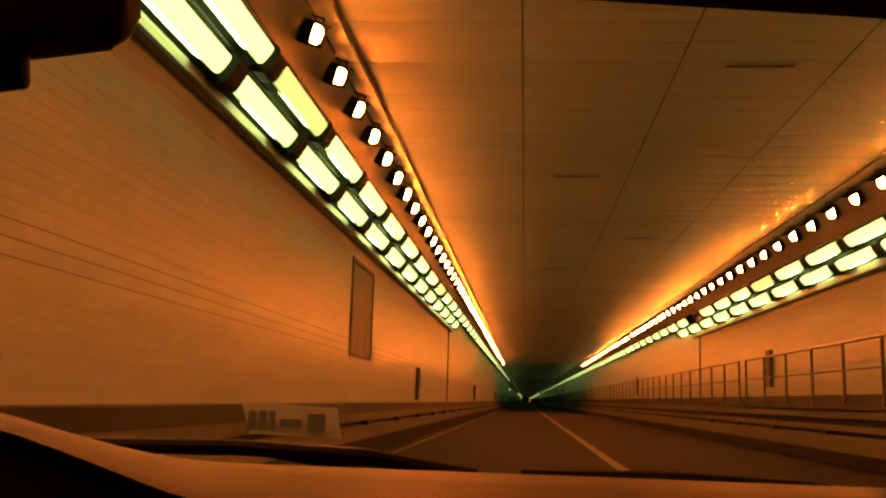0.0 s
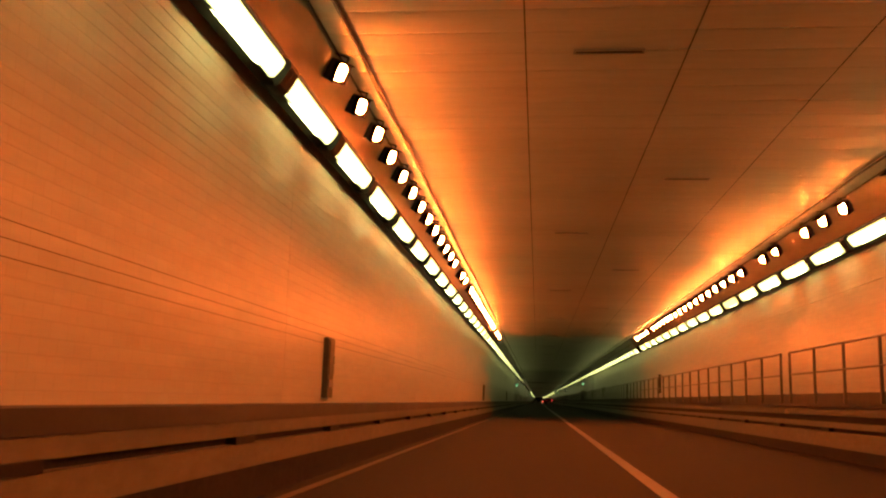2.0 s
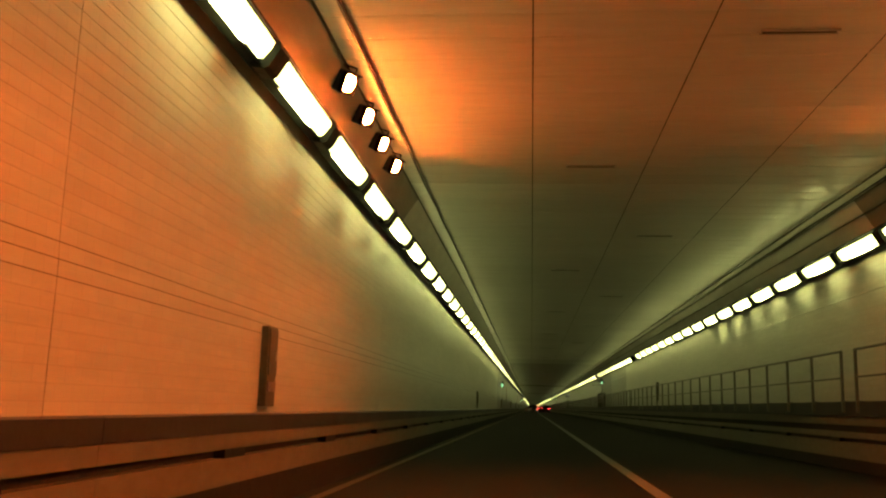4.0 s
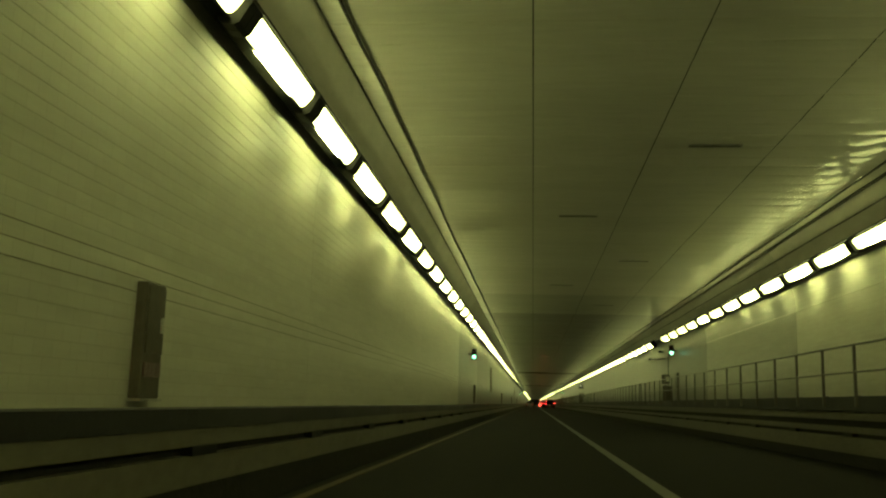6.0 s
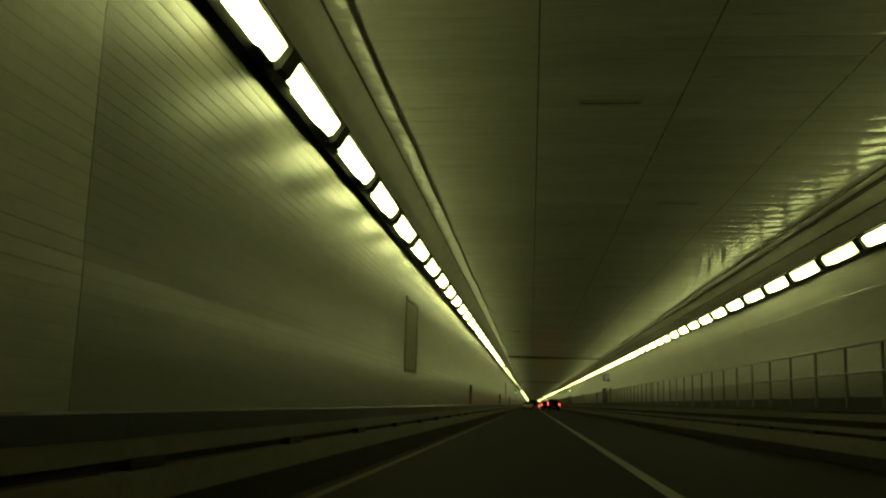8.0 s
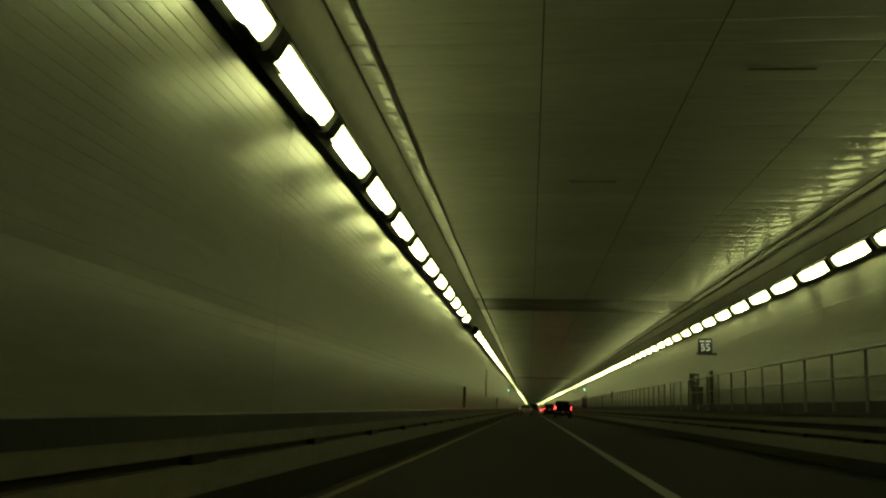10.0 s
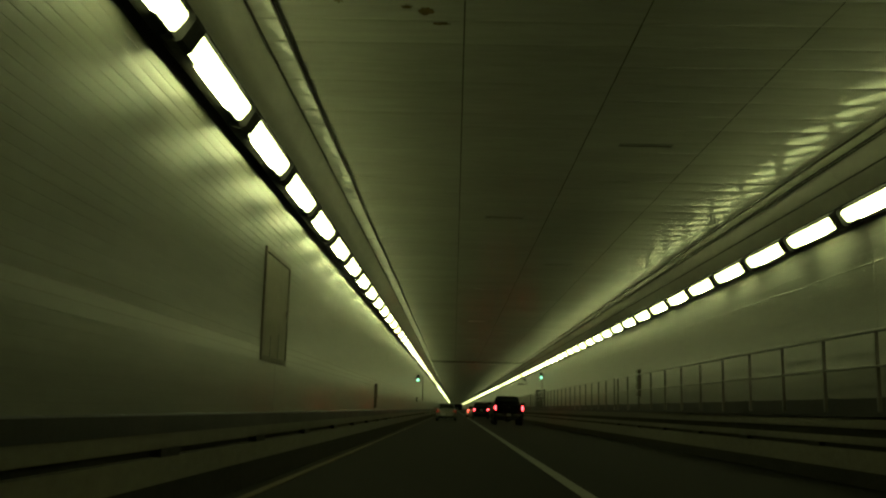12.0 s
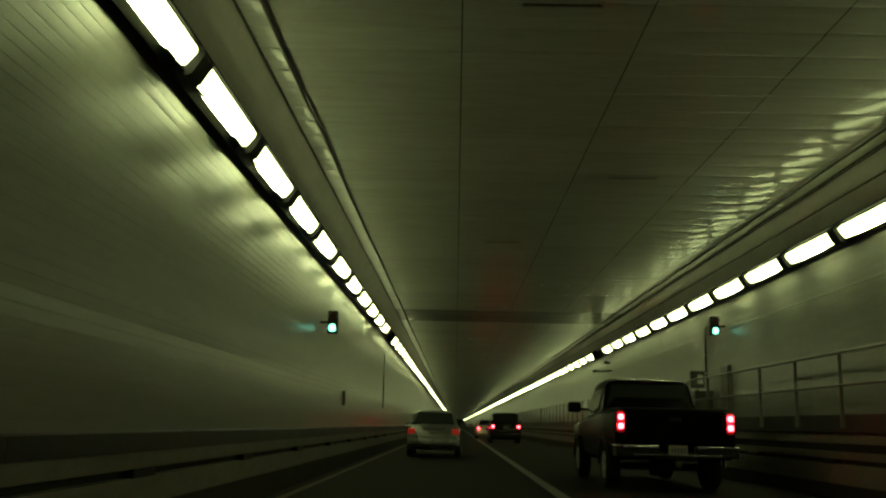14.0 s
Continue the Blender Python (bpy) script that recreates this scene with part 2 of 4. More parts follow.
def wall_outline(s):
    """Tiled wall and haunch, seen along the tunnel: tile courses with raked joints; s is the side, -1 or 1."""
    face, z = [], 0.779
    step, gap, deep = 0.111, 0.0045, 0.003
    spine = [(WALL_X, 0.779), *[(WALL_X - d, z) for z, d in BULGE], (WALL_X, 3.55), (WALL_X - 0.01, 3.80), (WALL_X - 0.045, 4.05), (WALL_X - 0.13, 4.30), (WALL_X - 0.27, 4.57), (WALL_X - 0.48, 4.90), (CEIL_X, CEIL_Z)]

    def at(h):
        for (xa, za), (xb, zb) in zip(spine, spine[1:]):
            if h <= zb:
                return xa + (xb - xa) * (h - za) / (zb - za)
        return CEIL_X

    while z < CEIL_Z - 0.02:
        top = min(z + step - gap, CEIL_Z)
        face += [(at(z), z), (at(top), top)]
        if top < CEIL_Z - 0.03:
            face += [(at(top) + deep, top), (at(top + gap) + deep, top + gap)]
        z += step
    low = [p for p in face if p[1] < HAUNCH_Z]
    pts = low + [(5.6, low[-1][1]), (5.6, 0.779)]
    high = [(at(HAUNCH_Z) - 0.003, HAUNCH_Z)] + [(x - 0.003, z) for x, z in spine if z > HAUNCH_Z]
    top = high + [(5.6, CEIL_Z), (5.6, HAUNCH_Z)]
    return [(s * x, h) for x, h in pts], [(s * x, h) for x, h in top]


def trim_outline(s, z):
    return [(s * (WALL_X + 0.01), z - 0.016), (s * (WALL_X - 0.005), z - 0.013), (s * (WALL_X - 0.009), z), (s * (WALL_X - 0.005), z + 0.013), (s * (WALL_X + 0.01), z + 0.016)]


for s, side in ((-1, "left"), (1, "right")):
    wall = empty("wall_" + side, "cream glazed tile tunnel wall curving into the ceiling", "wall", kind="structure")
    y = Y0
    out, over = wall_outline(s)
    lengths = {}
    while y < Y1:
        b = min(BAY, Y1 - y)
        edge = DARK_FROM - 1 if s < 0 else DARK_FROM - 13.4
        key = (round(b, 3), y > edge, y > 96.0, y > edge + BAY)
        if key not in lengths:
            lengths[key] = part("wall_panel", prism(bmesh.new(), out, 0, b - 0.008), M_TILE_DARK if key[3] else M_TILE_MID if key[1] else M_TILE, wall)
            lengths[key] = (lengths[key], part("haunch_panel", prism(bmesh.new(), over, 0, b - 0.004), M_HAUNCH_GREY if key[1] else M_HAUNCH_PALE if key[2] else M_HAUNCH, wall, "smooth curved haunch panel"))
            pair = lengths[key]
        else:
            pair = [new(name, ob.data) for name, ob in zip(("wall_panel", "haunch_panel"), lengths[key])]
            for ob in pair:
                ob.parent = wall
        for ob in pair:
            ob.location.y = y
        y += BAY
    height = 3.57 if s > 0 else 3.74
    part("trim_strip", prism(bmesh.new(), trim_outline(s, height), Y0, DARK_FROM), M_TILE, wall, "narrow glossy tile moulding")
    part("trim_strip", prism(bmesh.new(), trim_outline(s, height), DARK_FROM, Y1), M_TILE_DARK, wall, "narrow dark tile moulding")
    if s < 0:
        for z, d in BULGE[1:4]:
            part("trim_joint", slab(-WALL_X - 0.01, -WALL_X + 0.001 + d, Y0, Y1, z - 0.003, z + 0.003), M_GROUT, wall, "thin dark joint")

# ceiling: narrow cross courses in four bays between long joints, one mesh
rng = np.random.RandomState(4)
edges = [-CEIL_X, -1.94, -0.02, 1.90, CEIL_X]
V, F, S = [], [], []
y = Y0
while y < Y1:
    w = 2.476 if y > 430 else 0.619
    w = min(w, Y1 - y)
    gap = 0.006 if rng.random_sample() < 0.12 else 0.002
    lean = rng.normal(0, 0.0022)
    for xa, xb in zip(edges, edges[1:]):
        a, b = rng.normal(0, 0.0006) + lean, rng.normal(0, 0.0025)
        n = len(V)
        x0, x1 = xa + 0.008, xb - 0.008
        # course with a flat middle; its two long edges roll up into the joint
        roll = 0.008 if y > 101.0 else 0.006
        for q, lift in ((0.0, 0.018), (gap / w, roll), (gap / w, roll), (0.03, roll * 0.3), (0.09, 0.0), (0.91, 0.0), (0.97, roll * 0.3), (1 - gap / w, roll), (1 - gap / w, roll), (1.0, 0.018)):
            py, t = y + 0.0005 + (w - 0.001) * q, a * (2 * q - 1) * (1.0 if y > 101.0 else 0.3)
            V += [(x0, py, CEIL_Z + 0.006 + lift + t - b), (x1, py, CEIL_Z + 0.006 + lift + t + b)]
        # index 2 paints the shade across the two stretches lacking left lights
        S += [2 if 251.0 < y < 255.6 or 340.5 < y < 344.5 else 1 if y > DARK_FROM + 5.0 else 4 if y > DARK_FROM - 2.0 else 0 if y > 101.0 else 3] * 7
        F += [(n + 2 * k, n + 2 * k + 2, n + 2 * k + 3, n + 2 * k + 1) for k in (0, 2, 3, 4, 5, 6, 8)]
    y += w
me = bpy.data.meshes.new("ceiling")
me.from_pydata(V, [], F)
for m in (M_CEIL, M_CEIL_DARK, M_CEIL_SHADE, M_CEIL_MATT, M_CEIL_GREY):
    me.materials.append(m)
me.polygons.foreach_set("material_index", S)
me.polygons.foreach_set("use_smooth", [k % 7 not in (0, 6) for k in range(len(S))])
ceiling = tagged(new("ceiling", me), "flat ceiling of glossy greyish tile courses with long dark joints", "ceiling", kind="structure")
tagged(part("ceiling_backing", slab(-5.6, 5.6, Y0, Y1, CEIL_Z + 0.034, CEIL_Z + 0.3), M_JOINT), "dark backing above the ceiling joints", "ceiling", kind="structure")

# brown water stains on the ceiling, ragged and thin
M_STAIN = surface("brown_water_stain", (0.17, 0.13, 0.055), 0.6, vary=0.6, grain=9, stain=3, bump=0.001, spec=0.02)


def ceiling_stain(cx, cy, rx, ry, seed):
    rg = random.Random(seed)
    bm = bmesh.new()
    ring = []
    for k in range(22):
        a = 2 * math.pi * k / 22
        q = rg.uniform(0.45, 1.0)
        ring.append((cx + rx * q * math.cos(a), cy + ry * q * math.sin(a)))
    lo = [bm.verts.new((x, y, CEIL_Z - 0.002)) for x, y in ring]
    hi = [bm.verts.new((x, y, CEIL_Z + 0.004)) for x, y in ring]
    for k in range(22):
        bm.faces.new((lo[k], lo[(k + 1) % 22], hi[(k + 1) % 22], hi[k]))
    bm.faces.new(lo[::-1])
    bm.faces.new(hi)
    part("stain", bm, M_STAIN, ceiling, "ragged brown water stain")


for k, spot in enumerate(((-3.15, 223.55, 0.45, 0.10), (-2.85, 224.05, 0.24, 0.30), (-2.20, 223.45, 0.20, 0.16), (-2.05, 223.40, 0.10, 0.26), (-4.06, 223.3, 0.07, 0.14),
                          (-4.08, 224.0, 0.05, 0.08), (-2.35, 270.3, 0.10, 0.12), (-2.55, 270.2, 0.08, 0.05), (-2.2, 270.6, 0.12, 0.05), (-3.25, 270.0, 0.07, 0.16))):
    ceiling_stain(*spot, k)

# ceiling vents: dark slots, staggered in the two middle bays


def ceiling_slot():
    e = empty("ceiling_vent", "long narrow dark air slot in the tiled ceiling", "vent", "ceiling air slots")
    part("slot", slab(-0.39, 0.39, -0.035, 0.035, CEIL_Z - 0.012, CEIL_Z + 0.002), M_JOINT, e)
    part("frame", block(slab(-0.42, 0.42, -0.06, -0.035, CEIL_Z - 0.018, CEIL_Z + 0.002), -0.42, 0.42, 0.035, 0.06, CEIL_Z - 0.018, CEIL_Z + 0.002), M_GALV, e)
    return e


first = ceiling_slot()
SLOT, START = 11.91, 4.99
first.location = (-0.95, START, 0)
for k in range(0, 32):
    shift = 1.7 if k > 15 else 0.0
    if k:
        copy_thing(first, pose(-0.95, START + SLOT * k + shift, 0))
    copy_thing(first, pose(0.95, START + SLOT * (k + 0.53) + shift, 0))

# safety kerbs along both walls


def barrier(side):
    s = -1 if side == "left" else 1
    e = empty("kerb_wall_" + side, "stepped concrete kerb wall, cream courses with dark grooves", "kerb", kind="structure")
    if s < 0:
        f, top = 4.52, 0.91
        rows = [("base", f + 0.02, 0.0, 0.32, M_KERB), ("course", f, 0.32, 0.55, M_CREAM), ("groove", f + 0.09, 0.55, 0.62, M_KERB),
                ("course", f, 0.62, 0.755, M_CREAM), ("coping", f - 0.02, 0.755, 0.91, M_COPING)]
    else:
        f, top = 4.24, 1.325
        rows = [("base", f + 0.02, 0.0, 0.235, M_KERB), ("course", f, 0.235, 0.55, M_CREAM), ("groove", f + 0.09, 0.55, 0.63, M_KERB),
                ("course", f, 0.63, 0.745, M_CREAM), ("groove", f + 0.09, 0.745, 0.875, M_KERB), ("course", f, 0.875, 1.05, M_CREAM),
                ("coping", f - 0.10, 1.05, 1.325, M_COPING)]
    made = {}
    y = Y0
    while y < Y1:
        b = min(BAY, Y1 - y)
        for i, (name, x, z0, z1, m) in enumerate(rows):
            if (i, b) not in made:
                bm = slab(x, 5.0, 0.0, b - 0.006, z0, z1)
                if s < 0:
                    for v in bm.verts:
                        v.co.x *= -1
                ob = made[i, b] = part(name, bm, m, e)
            else:
                ob = new(name, made[i, b].data)
                ob.parent = e
            ob.location.y = y
        y += BAY
    return e


barrier("left")
barrier("right")

# ---- fluorescent rows ----
PITCH, PHASE = 2.476, 1.571


def tilted(outline, s, cx, cz):
    """Turns an outline in (across, out) of a fixture face to (x, z); the face looks down and towards the road."""
    c, d = 0.574, 0.819
    return [(s * (cx - a * c - o * d), cz + a * d - o * c) for a, o in outline]


def fixture(s, cx, cz, lens=None, low=None):
    e = empty("fluorescent_light", "lit fluorescent tunnel light in a black metal housing" if lens is None else "dim yellowed fluorescent tunnel light in a black metal housing", "light", "fluorescent rows under the ceiling")
    hl = PITCH / 2 - 0.004
    body = [(-0.15, -0.13), (0.17, -0.13), (0.19, 0.0), (0.165, 0.012), (0.15, 0.0), (-0.13, 0.0), (-0.205, -0.05), (-0.205, -0.058), (-0.15, -0.06)]
    part("housing", prism(bmesh.new(), tilted(body, s, cx, cz), -hl, hl), M_HOUSING, e)
    for y in (-hl, hl - 0.15):
        part("end_cap", prism(bmesh.new(), tilted([(-0.165, -0.11), (0.16, -0.03), (0.155, 0.10), (0.11, 0.135), (-0.10, 0.15), (-0.15, 0.12), (-0.20, 0.02)], s, cx, cz), y, y + 0.15), M_HOUSING, e)
    # bulging lens with rounded ends
    bm = bmesh.new()
    L = hl - 0.155
    rings = []
    for y, q in ((-L, 0.35), (-L + 0.02, 0.7), (-L + 0.06, 0.92), (-L + 0.12, 1.0), (L - 0.12, 1.0), (L - 0.06, 0.92), (L - 0.02, 0.7), (L, 0.35)):
        sec = [(-0.112, 0.004), (-0.117, 0.055), (-0.096, 0.09), (-0.04, 0.10), (0.055, 0.104), (0.102, 0.094), (0.112, 0.05), (0.107, 0.004)]
        rings.append([(x, y, h) for x, h in tilted([(u * q, 0.004 + (v - 0.004) * q) for u, v in sec], s, cx, cz)])
    vs = [[bm.verts.new(c) for c in r] for r in rings]
    for r0, r1 in zip(vs, vs[1:]):
        for i in range(7):
            bm.faces.new((r0[i], r0[i + 1], r1[i + 1], r1[i]))
    bm.faces.new(vs[0])
    bm.faces.new(vs[-1][::-1])
    part("lens", bm, lens or M_TUBE, e, "glowing white ribbed lens" if lens is None else "dim yellowed lens")
    # added lip that shades the wall side of the lens but for a window in the middle
    for ya, yb in ((-L, -0.61), (0.61, L)):
        part("lip", prism(bmesh.new(), tilted([(-0.119, -0.002), (-0.127, -0.002), (-0.127, 0.075), (-0.119, 0.073)], s, cx, cz), ya, yb), M_HOUSING, e)
    # bright strip added at the lens's lower edge, facing the wall to light it
    under = [(-0.114, 0.004), (-0.126, 0.006), (-0.126, 0.062), (-0.114, 0.072)]
    part("pool_strip", prism(bmesh.new(), tilted(under, s, cx, cz), -0.60, 0.60), low or M_TUBE_LOW, e, "glowing strip added to light the wall")
    # hanger strap at the joint, running back to the wall
    low = tilted([(-0.10, -0.10), (-0.02, -0.13)], s, cx, cz)
    far = s * (cx + 0.34)
    bm = prism(bmesh.new(), [low[0], low[1], (far, cz + 0.03), (far, cz - 0.04)], hl - 0.012, hl)
    part("hanger_strap", bm, M_HOUSING, e)
    return e


# stretches with no inner light, per side
DARK = {-1: [(251.2, 256.2), (340.6, 343.2)], 1: [(33.8, 37.0), (98.2, 99.9), (142.0, 144.6), (174.2, 176.8), (348.2, 350.8)]}
NEAR_END = 392.0


def settled(s, y):
    """Where a light of the regular row really hangs: the right row was hung a little nearer in two stretches."""
    if s < 0:
        return y
    return y - 1.05 if 99.5 < y < 176.9 else y - max(0.0, y - 255.0) * 0.0067


def lit(s, y):
    return not any(a - 0.1 < y < b + 0.1 for a, b in DARK[s])


ageing = random.Random(23)
for s in (-1, 1):
    model = faded = None
    k = -9
    while PHASE + PITCH * (k + 0.5) < NEAR_END:
        y = PHASE + PITCH * (k + 0.5)
        k += 1
        if not lit(s, y):
            continue
        if (s > 0 and 164.0 < y < 175.0) or ageing.random() < 0.06:
            if faded is None:
                faded = fixture(s, 4.50, 4.35, M_TUBE_DIM, M_TUBE_LOW_DIM)
                faded.location.y = settled(s, y)
            else:
                copy_thing(faded, pose(0, settled(s, y), 0))
        elif model is None:
            model = fixture(s, 4.50, 4.35)
            model.location.y = settled(s, y)
        else:
            copy_thing(model, pose(0, settled(s, y), 0))
    # the far part of the row
    bm, bl = bmesh.new(), bmesh.new()
    while PHASE + PITCH * (k + 0.5) < Y1 - 5:
        y = PHASE + PITCH * (k + 0.5)
        k += 1
        hl = PITCH / 2
        prism(bm, tilted([(-0.30, -0.05), (0.19, -0.13), (0.19, 0.0), (-0.30, 0.0)], s, 4.50, 4.35), y - hl, y + hl)
        prism(bl, tilted([(-0.125, 0.002), (0.125, 0.002), (0.115, 0.03), (-0.115, 0.03)], s, 4.50, 4.35), y - hl + 0.2, y + hl - 0.2)
    far = empty("fluorescent_row", "far row of lit fluorescent tunnel lights", "light row", kind="stuff")
    part("housing", bm, M_HOUSING, far)
    part("lens", bl, M_TUBE, far)
    # second, lower row at the tunnel's entrance stretch
    model = None
    for k in range(0, 24):
        y = (38.2 if s < 0 else 40.0) - PITCH * (k + 0.5)
        if y < -18:
            break
        if model is None:
            model = fixture(s, 4.74, 4.06)
            model.location.y = y
        else:
            copy_thing(model, pose(0, y, 0))

# ---- sodium floodlights of the entrance stretch ----


def floodlight(s):
    e = empty("sodium_floodlight", "lit orange sodium floodlight in a dark box housing", "floodlight", "sodium lights along the haunch")
    part("housing", slab(-0.115, 0.115, 0.0, 0.24, -0.135, 0.135, 0.03), M_HOUSING, e)
    bm = bmesh.new()
    for x0, x1, z0, z1 in ((-0.115, -0.10, -0.135, 0.135), (0.10, 0.115, -0.135, 0.135), (-0.10, 0.10, -0.135, -0.12), (-0.10, 0.10, 0.12, 0.135)):
        # top hood is added, its depth set to hold lamp light off the ceiling
        deep = ((0.29 if s > 0 else 0.11) if z0 > 0 else 0.02) if z1 - z0 < 0.1 else 0.09 if x0 * s > 0 else 0.03
        block(bm, x0, x1, -deep, 0.0, z0, z1)
    part("rim", bm, M_BAFFLE, e, "matt black hood added to shield the ceiling")
    bm = bmesh.new()
    ring = [(math.cos(2 * math.pi * k / 20), math.sin(2 * math.pi * k / 20)) for k in range(20)]
    round_off = [(0.082 * math.copysign(abs(c) ** 0.75, c), 0.103 * math.copysign(abs(d) ** 0.75, d)) for c, d in ring]
    prism(bm, round_off, -0.018, 0.0)
    part("lens", bm, M_SODIUM, e, "glaring orange glass lens")
    bm = bmesh.new()
    tube(bm, [(-0.13, 0.12, 0), (-0.13, 0.12, 0.19), (0.13, 0.12, 0.19), (0.13, 0.12, 0)], 0.014, 6)
    part("yoke", bm, M_HOUSING, e)
    return e


rng = random.Random(11)
for s in (-1, 1):
    model = None
    y = -15.0
    while y < 99.5:
        m = pose(s * 4.20, y, 4.92, rng.uniform(25, 31), 0, -s * rng.uniform(45, 53) if s < 0 else -s * rng.uniform(42, 50))
        if model is None:
            model = floodlight(s)
            model.matrix_basis = m
        elif not (s > 0 and rng.random() < 0.12) and not (s < 0 and rng.random() < 0.04):
            copy_thing(model, m)
        y += 1.30

# ---- cables along the ceiling corners ----


def cable(name, x, z, y0, y1, r, wob, seed):
    rg = random.Random(seed)
    bm = bmesh.new()
    n = int((y1 - y0) / 1.55)
    pts = [(x + rg.uniform(-wob, wob), y0 + (y1 - y0) * i / n, z - abs(rg.uniform(-wob, wob))) for i in range(n + 1)]
    tube(bm, pts, r, 6)
    return tagged(part(name, bm, M_CABLE), "black cable clipped along the ceiling corner", "cable")


cable("cable", -3.94, CEIL_Z - 0.03, Y0 + 0.5, 440, 0.022, 0.014, 1)
cable("cable", 3.86, CEIL_Z - 0.03, Y0 + 0.5, 440, 0.022, 0.014, 2)
cable("cable", 4.12, CEIL_Z - 0.03, 100, 440, 0.018, 0.01, 3)
cable("cable", 4.40, 4.885, 100, 440, 0.014, 0.006, 5)
for s in (-1, 1):
    tagged(part("corner_trim", slab(min(s * CEIL_X, s * (CEIL_X - 0.02)), max(s * CEIL_X, s * (CEIL_X - 0.02)), Y0, 440, CEIL_Z - 0.015, CEIL_Z + 0.001), M_JOINT),
           "dark strip where the haunch meets the ceiling", "trim", kind="structure")

# ---- railing on the raised walkway ----
RAIL_X = 4.06


def railing(n):
    e = empty("railing", "weathered steel walkway railing with two rails", "railing", "railing along the walkway")
    span = 1.886 * (n - 1)
    for z, r in ((2.28, 0.026), (1.77, 0.021)):
        bm = bmesh.new()
        tube(bm, [(RAIL_X, 0, z), (RAIL_X, span, z)], r, 8)
        part("rail", bm, M_RAIL, e)
    for k in range(n):
        part("post", slab(RAIL_X - 0.025, RAIL_X + 0.025, 1.886 * k - 0.025, 1.886 * k + 0.025, 1.12, 2.28), M_RAIL, e)
    for k in range(n):
        part("foot_plate", slab(RAIL_X - 0.01, RAIL_X + 0.08, 1.886 * k - 0.06, 1.886 * k + 0.06, 1.325, 1.337), M_RAIL, e)
    return e


model = railing(21)
STEP = 38.5
model.location.y = 26.4 - STEP
for k in range(1, 12):
    copy_thing(model, pose(0, 26.4 + STEP * (k - 1), 0))

# ---- fittings on the walls ----


M_FRAME = surface("weathered_frame_paint", (0.11, 0.10, 0.08), 0.6, spec=0.1, vary=0.25)


def wall_door(s, y0, y1, z0, z1):
    """Flat access panel in the tiled wall: frame, leaf, two narrow slots near its foot and a small latch."""
    e = empty("access_panel", "tall dull brown access panel in the tiled wall", "panel", "access panels in the wall")
    x = WALL_X
    a, b = sorted((s * (x - 0.030), s * (x + 0.02)))
    t = 0.075
    for r in ((y0, y1, z1 - t, z1), (y0, y1, z0, z0 + t), (y0, y0 + t, z0 + t, z1 - t), (y1 - t, y1, z0 + t, z1 - t)):
        part("frame", slab(a, b, *r, 0.004), M_FRAME, e)
    a, b = sorted((s * (x - 0.014), s * (x + 0.02)))
    part("leaf", slab(a, b, y0 + t + 0.008, y1 - t - 0.008, z0 + t + 0.008, z1 - t - 0.008, 0.004), M_PANEL, e)
    for q, top in ((0.34, 0.40), (0.66, 0.48)):
        y = y0 + (y1 - y0) * q
        part("slot", slab(*sorted((s * (x - 0.018), s * (x - 0.012))), y - 0.018, y + 0.018, z0 + t + 0.01, z0 + top), M_BOX, e, "narrow dark slot")
    part("latch", slab(*sorted((s * (x - 0.035), s * (x - 0.012))), y1 - t - 0.09, y1 - t - 0.05, z0 + 0.8, z0 + 0.92, 0.004), M_BOX, e)
    return e


wall_door(-1, 16.0, 18.2, 1.71, 3.45)
wall_door(-1, 192.2, 194.3, 1.70, 3.44)
wall_door(-1, 274.9, 276.95, 1.68, 3.42)


def hose_cabinet(s, y, z0, z1, w, paint=None):
    """Shallow emergency cabinet: box, door with a recessed edge, red lower plate and pale sill."""
    paint = paint or M_CABINET
    e = empty("emergency_cabinet", "narrow dark emergency cabinet on the tiled wall", "cabinet", "emergency cabinets along the wall")
    x = WALL_X
    d = 0.09
    a, b = sorted((s * (x - d), s * (x + 0.01)))
    part("body", slab(a, b, y - w / 2, y + w / 2, z0, z1, 0.012), paint, e)
    a, b = sorted((s * (x - d - 0.014), s * (x - d + 0.002)))
    door = part("door", slab(a, b, y - w / 2 + 0.03, y + w / 2 - 0.03, z0 + 0.34, z1 - 0.03), paint, e)
    a, b = sorted((s * (x - d - 0.03), s * (x - d - 0.012)))
    part("handle", slab(a, b, y + w / 2 - 0.10, y + w / 2 - 0.07, z0 + 0.5, z0 + 0.62), M_GALV, door)
    a, b = sorted((s * (x - d - 0.012), s * (x - d + 0.002)))
    part("plate", slab(a, b, y - w / 2 + 0.03, y + w / 2 - 0.03, z0 + 0.16, z0 + 0.27), M_RED, e, "small red enamel plate")
    part("sill", slab(*sorted((s * (x - d - 0.02), s * (x + 0.005))), y - w / 2 - 0.02, y + w / 2 + 0.02, z0 - 0.022, z0 - 0.002), M_GALV, e, "pale metal sill")
    return e


for y in (26.05, 55.5, 95.0, 134.75, 174.3, 215.0, 255.95, 295.0):
    hose_cabinet(-1, y, 0.98, 1.86, 0.36)
for y in (26.3, 56.0, 93.0, 135.5, 256.8, 295.3):
    hose_cabinet(1, y, 1.62, 2.62, 0.42)
for y in (172.0, 252.7, 331.0):
    c = hose_cabinet(1, y, 1.36, 2.64, 0.62, M_BOX)
    tagged(c, "wide dark equipment cabinet standing on the walkway", group="equipment cabinets on the walkway")


